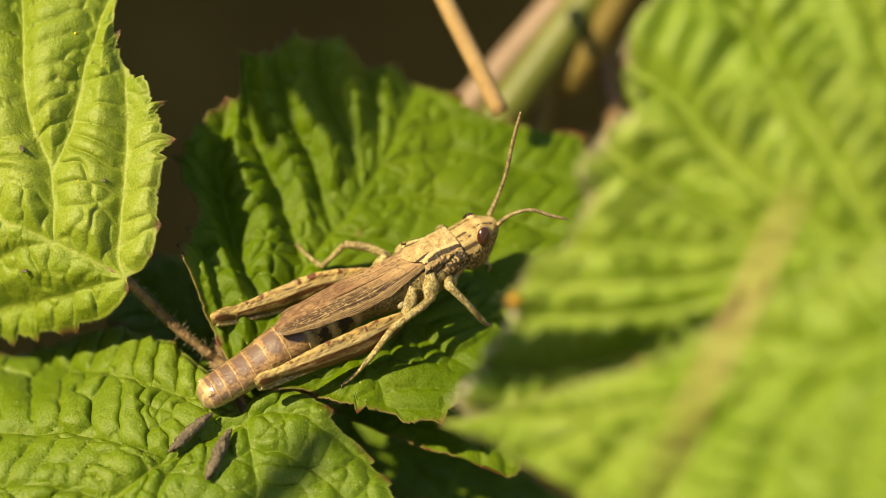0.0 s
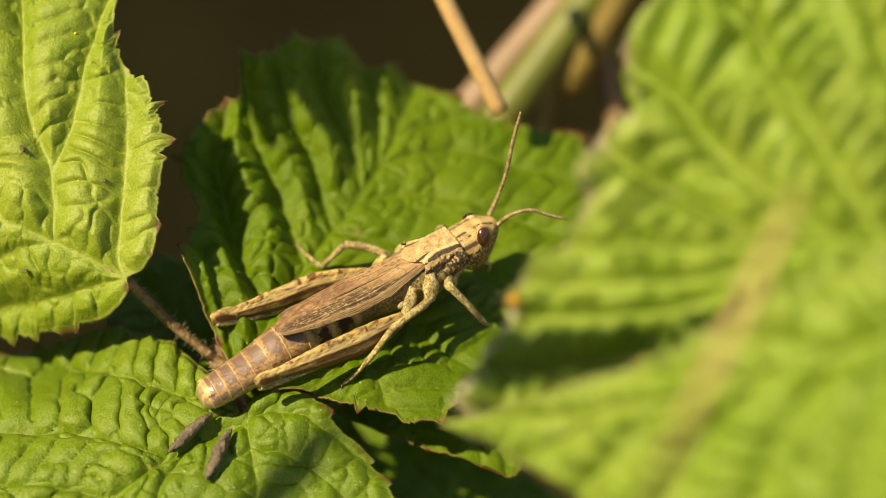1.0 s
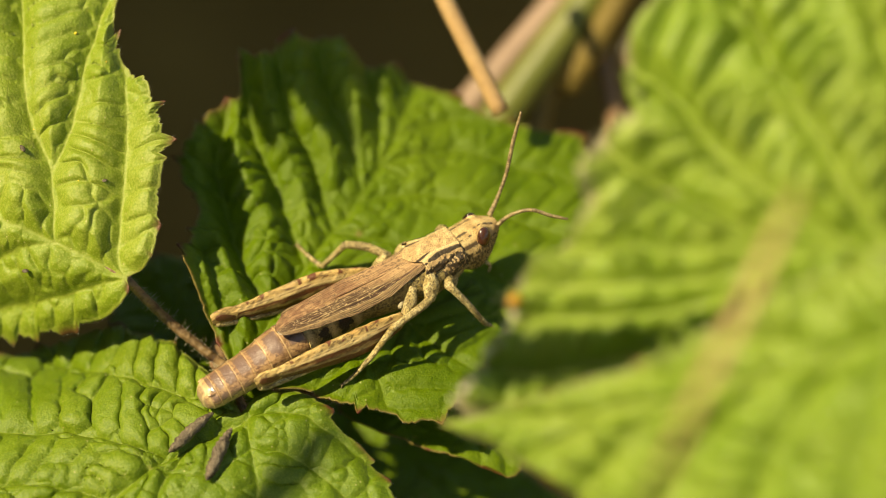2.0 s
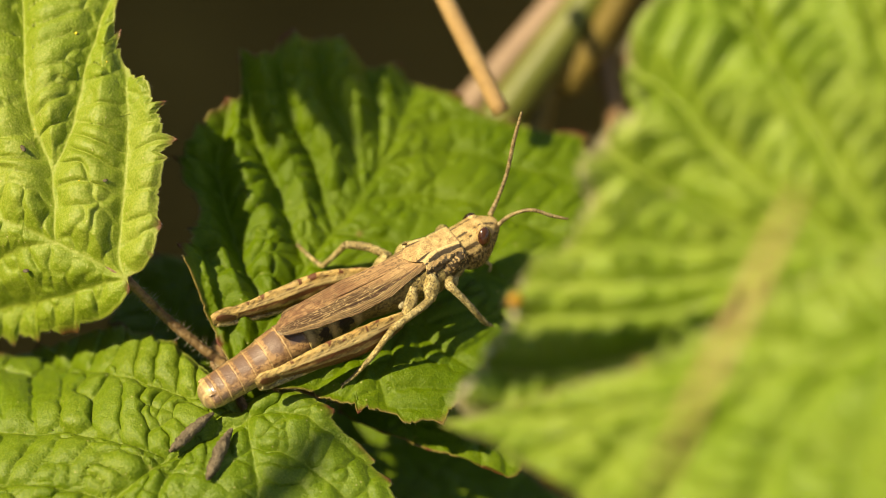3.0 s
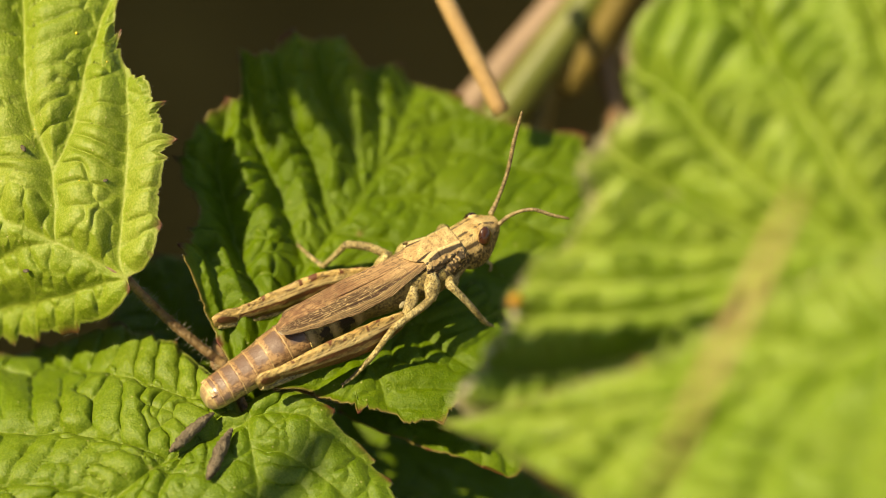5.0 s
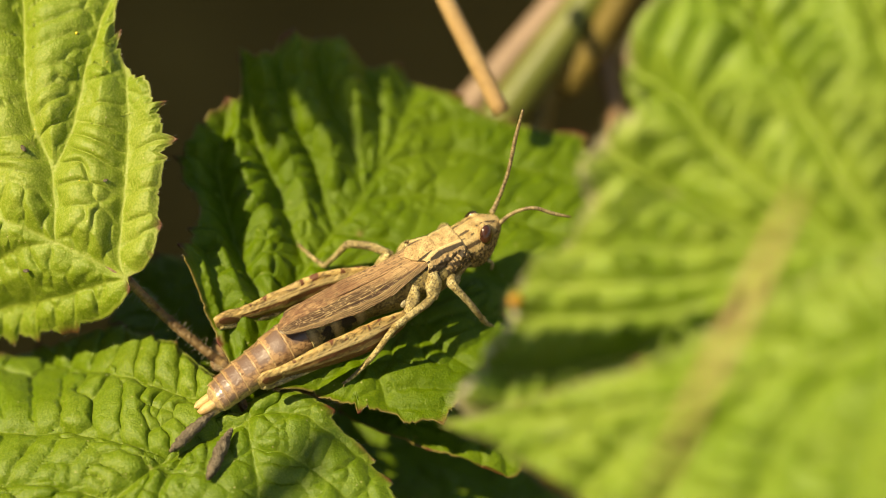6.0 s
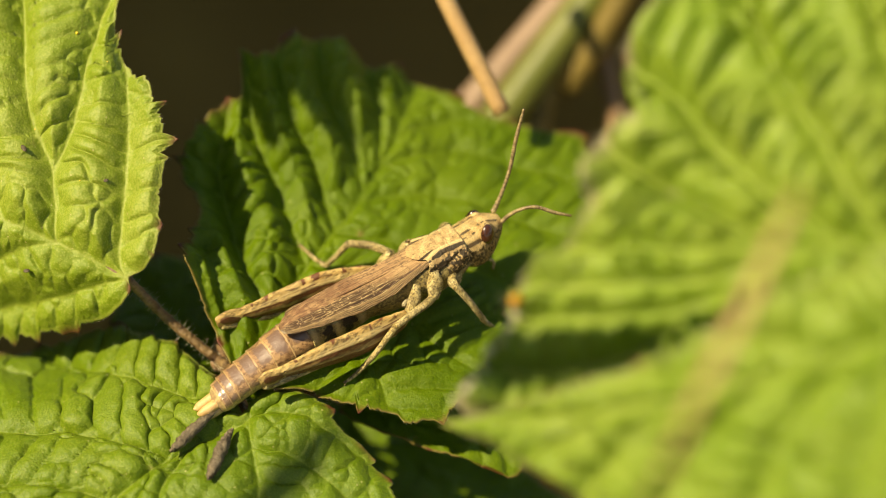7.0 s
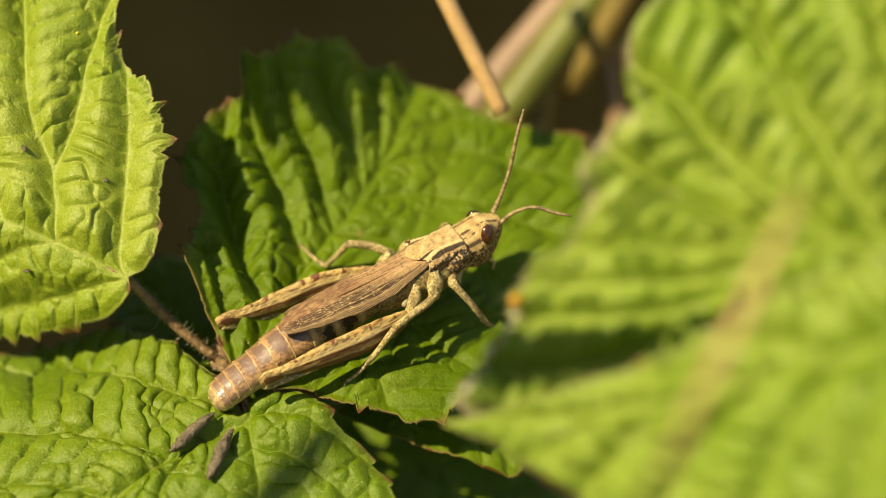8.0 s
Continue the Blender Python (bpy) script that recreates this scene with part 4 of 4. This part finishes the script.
    for i, u in enumerate(us):
        w = min(u, 0.82)
        tip = max(0.0, (u - 0.82) / 0.18)
        x0 = np.interp(w, key, [4.7, 2.0, -0.3, -2.8, -4.5, -5.02]) - 1.65 * tip + (0.8 * u * u if side > 0 else 0.0)
        zt = np.interp(u, key, [0.30, 0.62, 0.83, 0.97, 1.0, 0.92]) + lift
        yl = np.interp(w, key, [1.2, 1.6, 1.7, 1.56, 1.2, 0.7]) * (np.interp(u, [0, 0.3, 1], [0.92, 0.82, 0.6]) if side > 0 else 1.0)
        zl = np.interp(u, key, [0.08, -0.30, -0.12, 0.38, 0.7, 0.84])
        yi = np.interp(w, key, [-0.2, -0.45, -0.5, -0.4, -0.12, 0.2])
        mid, half = (yi + yl) / 2 + 0.08 * tip, (yl - yi) / 2 * math.sqrt(max(1 - tip * tip, 0.0))
        y = mid + half * (2 * vs - 1)
        z = zt - (zt - zl) * vs ** 1.7 + (rise[i] + 0.02 * (slow[i] - 0.5)) * (1 - tip)
        verts.append(np.stack([np.full(len(vs), x0), side * y, z], 1))
    m, n = len(us), len(vs)
    faces = [(i * n + j, (i + 1) * n + j, (i + 1) * n + j + 1, i * n + j + 1) for i in range(m - 1) for j in range(n - 1)]
    if side > 0:
        faces = [f[::-1] for f in faces]
    me = mesh_of("forewing", np.concatenate(verts), faces, TEGMEN)
    layer = me.uv_layers.new(name="UVMap")
    index = np.empty(len(me.loops), np.int32)
    me.loops.foreach_get("vertex_index", index)
    layer.data.foreach_set("uv", np.stack([U, V], -1).reshape(-1, 2).astype(np.float32)[index].ravel())
    paint(me, "mark", np.clip(mark, 0, 1).ravel())
    paint(me, "pale", np.clip(pale, 0, 1).ravel())
    paint(me, "rust", np.clip(rust, 0, 1).ravel())
    ob = part("forewing", me, hopper, "folded brown forewing with a net of veins")
    ob.modifiers.new("thickness", "SOLIDIFY").thickness = 0.05 * MM


forewing(-1, 0.05, 170, 300)
forewing(1, -0.12, 60, 120)


# abdomen, ring by ring
def girth(x):
    k = [-10.9, -10.6, -10.0, -9.2, -8.2, -7.0, -5.5, -3.5, -1.0, 1.5]
    return (np.interp(x, k, [-0.84, -0.56, -0.34, -0.2, -0.12, 0.0, 0.3, 0.3, 0.0, -0.3]),
            np.interp(x, k, [-1.6, -1.95, -2.1, -2.12, -2.12, -2.15, -2.2, -2.2, -2.2, -2.0]),
            np.interp(x, k, [0.62, 0.95, 1.10, 1.16, 1.2, 1.27, 1.36, 1.38, 1.12, 0.9]))


RINGS = [1.3, -0.6, -2.2, -3.7, -5.05, -6.3, -7.4, -8.4, -9.25, -9.85, -10.35]
segments = []
LEAN = -0.26
for i, (a, b) in enumerate(zip(RINGS[:-1], RINGS[1:])):
    stations = []
    for f, grow in ((-0.06, 0.85), (0.0, 0.975), (0.3, 0.985), (0.7, 0.993), (0.93, 1.02), (1.0, 1.02), (1.03, 0.94), (1.05, 0.85)):
        x = a + (b - a) * f
        t, lo, w = girth(x)
        mid = (t + lo) / 2
        stations.append((x, mid + (t - mid) * grow, mid + (lo - mid) * grow, w * grow))
    me = hull("abdomen_segment", ABDOMEN_SKIN if i > 2 else PLEURA_SKIN, stations, n=72, per=4, power=2.1, lean=LEAN,
              marks=lambda x, y, z, a=a, b=b, i=i: ((0.62 * min(1.0, 1.6 * bell((x - a) / (b - a), 0.42, 0.4)) * min(1.0, 1.5 * bell(y, -0.45, 0.85)) * (z > -1.2) + 0.25 * bell(z, -1.1, 0.3)) if i > 2 else
                                                    (0.75 + 0.9 * noise.noise(Vector((x * 2.6, y * 2, z * 2.6)))) * min(1.0, 1.4 * bell((x - a) / (b - a), 0.32, 0.3)) * min(1.0, 1.3 * bell(z, -0.9, 0.7))),
              pales=lambda x, y, z, a=a, b=b, i=i: (0.3 * bell((x - a) / (b - a), 1.0, 0.04) + 0.2 * (z < -1.5)) if i > 2 else 0.7 * bell((x - a) / (b - a), 0.86, 0.14))
    segments.append(part("abdomen_segment", me, hopper, "pinkish-brown glossy ring of the abdomen"))
tail = part("tail_plate", hull("tail_plate", ABDOMEN_SKIN, [(-10.1, -0.32, -2.0, 0.98), (-10.4, -0.46, -2.0, 0.9), (-10.68, -0.7, -1.9, 0.7), (-10.86, -1.0, -1.7, 0.32)], lean=LEAN,
                               marks=lambda x, y, z: 0.42 + 0.25 * bell(x, -10.8, 0.15), pales=lambda x, y, z: 0.2 + 0.5 * bell(abs(y + 0.26), 0.45, 0.07) + 0.4 * bell(x, -10.4, 0.07)), hopper, "pale blunt plate that ends the abdomen")
cerci = [part("cercus", tube_mesh("cercus", ABDOMEN_SKIN, [(-9.8, s * 0.75 + LEAN, -0.7), (-10.2, s * 0.77 + LEAN, -0.66), (-10.45, s * 0.75 + LEAN, -0.66)], [0.11, 0.09, 0.03]), hopper,
              "small pale pointed cercus") for s in (-1, 1)]
valves = []
for s in (-1, 1):
    for z, ln in ((-1.15, 0.15), (-1.6, 0.0)):
        valves.append(part("ovipositor_valve", tube_mesh("ovipositor_valve", VALVE_SKIN, [(-9.2, s * 0.3 + LEAN, z), (-9.9, s * 0.3 + LEAN, z - 0.02), (-10.3 - ln, s * 0.28 + LEAN, z), (-10.55 - ln, s * 0.22 + LEAN, z + (0.12 if ln else -0.08))],
                                                         [0.33, 0.32, 0.26, 0.06]), hopper, "pale horny egg-laying valve"))


part("membrane", ellipsoid("membrane", MEMBRANE_SKIN, (2.3, -1.8, -1.2), (0.38, 0.2, 0.26), (20, 25, 30)), hopper, "pale grey shining membrane at the leg base")
part("membrane", ellipsoid("membrane", MEMBRANE_SKIN, (1.85, 1.62, -0.85), (0.42, 0.2, 0.26), (-20, 10, -30)), hopper, "pale grey shining membrane at the leg base")


# legs
def limb(name, parent, points, radii, label="", material=LEG_SKIN, **how):
    return part(name, tube_mesh(name, material, points, radii, **how), parent, label)


def claws(parent, foot, way):
    f, w = Vector(foot), Vector(way).normalized()
    for s in (-0.5, 0.5):
        out = f + w * 0.28 + w.cross(Vector((0, 0, 1))) * s * 0.3 - Vector((0, 0, 0.05))
        part("claw", tube_mesh("claw", ANTENNA_SKIN, [tuple(f), tuple((f + out) / 2 + Vector((0, 0, 0.06))), tuple(out)], [0.06, 0.05, 0.015], n=6), parent)


def hind_femur(points, radii, knee_mark):
    line = [np.array(p, float) for p in points]
    rings = tube(line, radii, n=56, per=14, flat=0.5)
    m, n, _ = rings.shape
    verts, faces = skin_rings(rings)
    centre = np.repeat(rings.mean(1), n, 0)
    rel = verts - centre
    size = np.repeat(np.abs(rings - rings.mean(1)[:, None]).max(1)[:, 2], n)
    h = rel[:, 2] / size
    keel = np.exp(-((np.abs(h) - 0.98) / 0.1) ** 2) + 0.7 * np.exp(-((h - 0.45) / 0.1) ** 2) + 0.5 * np.exp(-((h + 0.5) / 0.1) ** 2)
    rough = np.array([noise.noise(Vector(v) * 1.7) for v in verts])
    verts = centre + rel * (1 + 0.10 * keel + 0.07 * rough)[:, None]
    me = mesh_of("hind_femur", verts, faces, FEMUR_SKIN)
    axis = rings.mean(1)
    run = np.concatenate([[0], np.cumsum(np.linalg.norm(np.diff(axis, axis=0), axis=1))])
    u = np.repeat(run / run[-1], n)
    beads = 0.5 + 0.5 * np.sin(u * 75 + 4 * rough)
    inner = (u > 0.04) * (u < 0.84)
    mark = 1.9 * np.exp(-((u - 0.915) / 0.058) ** 4) * np.exp(-((h + 0.05 - 5.0 * (u - 0.915)) / 0.45) ** 4)
    mark += 1.2 * np.exp(-((u - knee_mark + 0.06 * (h - 0.35)) / 0.05) ** 2) * np.exp(-((h - 0.35) / 0.28) ** 4)
    mark += inner * (0.75 * beads * (h > 0.8) * (rough > 0.05) + 0.50 * (h < 0.32) * (h > -0.12) + 0.45 * (h < -0.22))
    mark += 0.55 * np.exp(-((h - 0.62) / 0.05) ** 2) * inner * (0.4 + 0.6 * beads)
    mark += 0.8 * np.exp(-((h - 0.30) / 0.06) ** 2) * inner * (0.6 + 0.4 * beads) + 0.5 * inner * (h < -0.4)
    paint(me, "mark", mark)
    ledge = np.exp(-((h - 0.72) / 0.05) ** 2) + np.exp(-((h + 0.17) / 0.05) ** 2)
    paint(me, "pale", np.clip(0.55 * (h > 0.34) * (h < 0.56) * inner + 0.6 * ledge * inner, 0, 0.75))
    return part("hind_femur", me, hopper, "long tan hind thigh with dark flecks and a russet knee")


fr = hind_femur([(1.95, -2.15, -1.75), (1.2, -2.3, -1.72), (-0.95, -2.5, -1.40), (-3.85, -2.5, -0.85), (-6.0, -2.4, -0.52), (-7.2, -2.32, -0.42), (-7.75, -2.3, -0.45)],
                [0.42, 0.66, 0.90, 0.74, 0.44, 0.52, 0.34], 0.16)
limb("hind_tibia", fr, [(-7.6, -2.3, -0.75), (-6.9, -2.25, -1.15), (-4.0, -2.2, -1.75), (-1.0, -2.1, -2.35), (0.9, -2.0, -2.75)], [0.24, 0.2, 0.17, 0.16, 0.16])
limb("hind_tarsus", fr, [(0.8, -2.0, -2.75), (1.1, -1.7, -2.95), (1.5, -1.3, -3.1)], [0.15, 0.14, 0.1])
fl = hind_femur([(1.95, 2.1, -1.3), (1.2, 2.3, -1.2), (-0.95, 2.75, -0.72), (-3.3, 3.1, -0.5), (-5.8, 3.3, -0.02), (-7.1, 3.38, 0.38), (-7.75, 3.42, 0.45)],
                [0.42, 0.62, 0.86, 0.80, 0.52, 0.50, 0.36], 0.42)
limb("hind_tibia", fl, [(-7.6, 3.4, 0.1), (-6.6, 3.3, -0.4), (-4.0, 3.05, -1.2), (-1.0, 2.7, -1.7), (0.9, 2.4, -2.1)], [0.24, 0.2, 0.17, 0.16, 0.16])
limb("hind_tarsus", fl, [(0.8, 2.4, -2.1), (1.4, 2.3, -2.3), (2.2, 2.2, -2.5)], [0.15, 0.14, 0.1])

LEGS = []


def walking_leg(name, hip, foot, femur, tibia, tarsus, radius=0.24):
    """Thigh, shin and foot; the leg swings about the hip while the foot stays where it stands."""
    leg = limb(name + "_femur", hopper, femur, [radius * k for k in (1.0, 1.1, 0.95, 0.85, 0.8)][:len(femur)] if len(femur) > 2 else [radius, radius * 0.85],
               "slender pale brown speckled leg", wobble=0.08)
    limb(name + "_tibia", leg, tibia, [radius * k for k in np.linspace(0.85, 0.62, len(tibia))], wobble=0.1)
    limb(name + "_tarsus", leg, tarsus, [radius * k for k in np.linspace(0.66, 0.42, len(tarsus))], wobble=0.1, beads=4)
    claws(leg, tarsus[-1], Vector(tarsus[-1]) - Vector(tarsus[-2]))
    LEGS.append((leg, Vector(hip) * MM, Vector(foot) * MM))
    return leg


walking_leg("middle", (4.6, -1.6, -1.2), (-2.95, -2.75, -3.65), [(3.9, -2.15, -1.55), (3.3, -2.55, -1.35), (2.1, -2.9, -1.2), (0.86, -3.15, -1.17)],
            [(0.86, -3.15, -1.17), (-0.75, -3.15, -2.25), (-1.6, -2.9, -2.95)], [(-1.6, -2.9, -2.95), (-2.3, -2.8, -3.35), (-2.95, -2.75, -3.55)])
walking_leg("front", (5.7, -1.3, -1.6), (6.56, -3.2, -4.95), [(5.7, -1.3, -1.5), (5.4, -1.9, -1.45), (5.25, -2.5, -1.1)],
            [(5.25, -2.5, -1.1), (5.75, -3.0, -2.45), (6.2, -3.2, -4.0)], [(6.2, -3.2, -4.0), (6.4, -3.2, -4.6), (6.65, -3.2, -4.95)], 0.29)
walking_leg("middle", (3.6, 1.6, -1.4), (-0.5, 6.6, -0.8), [(3.58, 2.2, -1.06), (2.7, 3.2, -0.39), (1.59, 3.8, 0.16)],
            [(1.59, 3.8, 0.16), (0.85, 4.25, -0.6), (0.0, 4.75, -1.4)], [(0.0, 4.75, -1.4), (-0.3, 5.5, -1.05), (-0.53, 6.6, -0.72)])
walking_leg("front", (6.2, 1.4, -1.4), (8.0, 3.6, -4.3), [(6.2, 1.3, -1.2), (6.9, 1.75, -0.75), (7.3, 1.95, -1.0)],
            [(7.3, 1.95, -1.0), (7.8, 2.6, -2.6), (8.0, 3.0, -3.9)], [(8.0, 3.0, -3.9), (8.3, 3.4, -4.3), (8.6, 3.8, -4.4)], 0.25)
for side in (-1, 1):
    limb("middle_coxa", hopper, [(4.6, side * 1.6, -0.25), (4.35, side * 1.85, -0.9), (3.85, side * 2.2, -1.6)], [0.25, 0.5, 0.32], "swollen speckled leg base")
    limb("hind_coxa", hopper, [(3.3, side * 1.8, -0.3), (2.75, side * 2.05, -1.1), (2.1, side * 2.15, -1.8)], [0.2, 0.4, 0.3], "swollen speckled leg base")
    limb("front_coxa", hopper, [(6.1, side * 1.0, -1.5), (5.8, side * 1.35, -1.9), (5.6, side * 1.5, -2.1)], [0.36, 0.36, 0.3], "swollen speckled leg base")


# ---- droppings and specks on the leaves ----
def dropping(a, b, r):
    a, b = Vector(a), Vector(b)
    pts = [tuple(a.lerp(b, f) + Vector((0, 0, r * 0.9 + 0.12 * math.sin(f * 5)))) for f in (0, 0.15, 0.4, 0.7, 0.9, 1)]
    me = tube_mesh("dropping", DARK_FRASS, pts, [r * 0.25, r * 0.6, r, r * 0.95, r * 0.65, r * 0.2], n=14, per=7, wobble=0.5, seed=int(abs(a.x) * 10))
    tagged(new("dropping", me), "dark grey fibrous insect dropping on a leaf", "dropping", "droppings")


dropping((-13.6, -7.66, -6.36), (-16.09, -10.2, -6.83), 0.34)
dropping((-12.49, -8.73, -6.57), (-13.8, -12.14, -7.11), 0.36)
for at, radii, turn in (((-24.96, 3.97, 4.47), (0.30, 0.15, 0.13), 120), ((-20.04, 2.32, 3.42), (0.16, 0.1, 0.09), 20), ((-24.83, -0.96, -0.88), (0.2, 0.12, 0.1), 10)):
    speck = tagged(new("dropping", ellipsoid("dropping", DARK_FRASS, (0, 0, 0), radii, n=12)), "tiny brown speck lying on a leaf", "dropping", "droppings")
    speck.matrix_world = pose(*(Vector(at) * MM), 30, 0, turn)
for at, r in (((-21.99, 10.08, 8.18), 0.09), ((-20.11, 8.43, 7.37), 0.05), ((-21.59, 2.28, 3.44), 0.05), ((-24.4, 5.4, 4.67), 0.05)):
    tagged(new("pollen_grain", ellipsoid("pollen_grain", POLLEN, at, (r, r, r), n=10)), "tiny yellow grain of pollen on a leaf", "pollen", "pollen grains")
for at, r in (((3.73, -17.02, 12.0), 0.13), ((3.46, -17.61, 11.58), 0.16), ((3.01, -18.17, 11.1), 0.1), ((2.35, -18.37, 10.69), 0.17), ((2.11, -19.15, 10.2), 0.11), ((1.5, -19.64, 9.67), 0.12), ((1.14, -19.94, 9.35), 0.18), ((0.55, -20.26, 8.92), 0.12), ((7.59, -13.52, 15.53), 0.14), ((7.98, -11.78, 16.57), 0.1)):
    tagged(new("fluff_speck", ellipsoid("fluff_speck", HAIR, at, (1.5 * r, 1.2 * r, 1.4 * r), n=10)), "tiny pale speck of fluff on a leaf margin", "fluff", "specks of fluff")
# ball added on the leaf margin, its colour that of a blurred highlight
tagged(new("droplet", ellipsoid("droplet", GLINT_ORANGE, (3.8, -16.25, 12.42), (0.36, 0.36, 0.36), n=16)), "small orange ball in place of a blurred glint on the leaf margin", "droplet")


# ---- the motion ----
def motions():
    # share of the body's push forwards, and of the abdomen's stretch
    push = [(0.0, 0.0), (3.0, 0.0), (4.0, 0.03), (4.7, 0.06), (5.25, 0.35), (5.8, 0.62), (6.5, 0.8), (7.0, 1.0), (7.5, 0.9), (8.0, 0.92)]
    stretch = [(0.0, 0.0), (3.0, 0.0), (4.0, 0.03), (4.7, 0.08), (5.25, 0.5), (5.8, 0.85), (6.3, 0.98), (6.6, 1.0), (6.9, 1.05), (7.2, 1.05), (7.6, 0.95), (8.0, 0.9)]
    reach = [(0.0, 0.0), (4.7, 0.0), (5.25, 0.25), (5.8, 0.7), (6.3, 0.95), (6.6, 1.0), (6.9, 1.0), (7.2, 0.9), (7.6, 0.35), (8.0, 0.12)]
    sway = [pose(0.19 * f * MM, 0, 0.02 * f * MM, 0, -0.55 * f, 0) for _, f in push]
    walk(hopper, [(t, BODY @ m) for (t, _), m in zip(push, sway)])
    for leg, hip, foot in LEGS:
        rows = []
        for (t, _), m in zip(push, sway):
            turn = (foot - hip).rotation_difference(m.inverted() @ foot - hip)
            rows.append((t, Matrix.Translation(hip) @ turn.to_matrix().to_4x4() @ Matrix.Translation(-hip)))
        walk(leg, rows)
    hip = Vector((1.9, 2.1, -1.3)) * MM
    walk(fl, [(t, Matrix.Translation(hip) @ pose(0, 0, 0, 0, -2.4 * f, 0) @ Matrix.Translation(-hip)) for t, f in
              [(0.0, 0.0), (1.5, 0.05), (3.0, 0.1), (4.5, 0.35), (5.8, 0.75), (7.0, 0.8), (7.5, 1.0), (8.0, 0.95)]])
    # each ring dips and draws in a little more than the one before it
    for i, ring in enumerate(segments[4:] + [tail] + cerci + valves):
        k = min((i + 1) / 7.0, 1.0)
        out = 1.0 if ring in valves else 0.0
        rows = []
        for t in sorted({t for t, _ in stretch} | {t for t, _ in reach}):
            f = float(np.interp(t, *zip(*stretch)))
            r = float(np.interp(t, *zip(*reach)))
            p = Vector((-5.0, 0, -0.8)) * MM
            bend = Matrix.Translation(p) @ pose(0, 0, 0, 0, -5.5 * f * k, 0) @ Matrix.Translation(-p)
            slide = pose((0.28 * f * k - 1.3 * r * out) * MM, 0, -0.10 * f * k * MM - 0.1 * r * out * MM)
            rows.append((t, slide @ bend))
        walk(ring, rows)


motions()
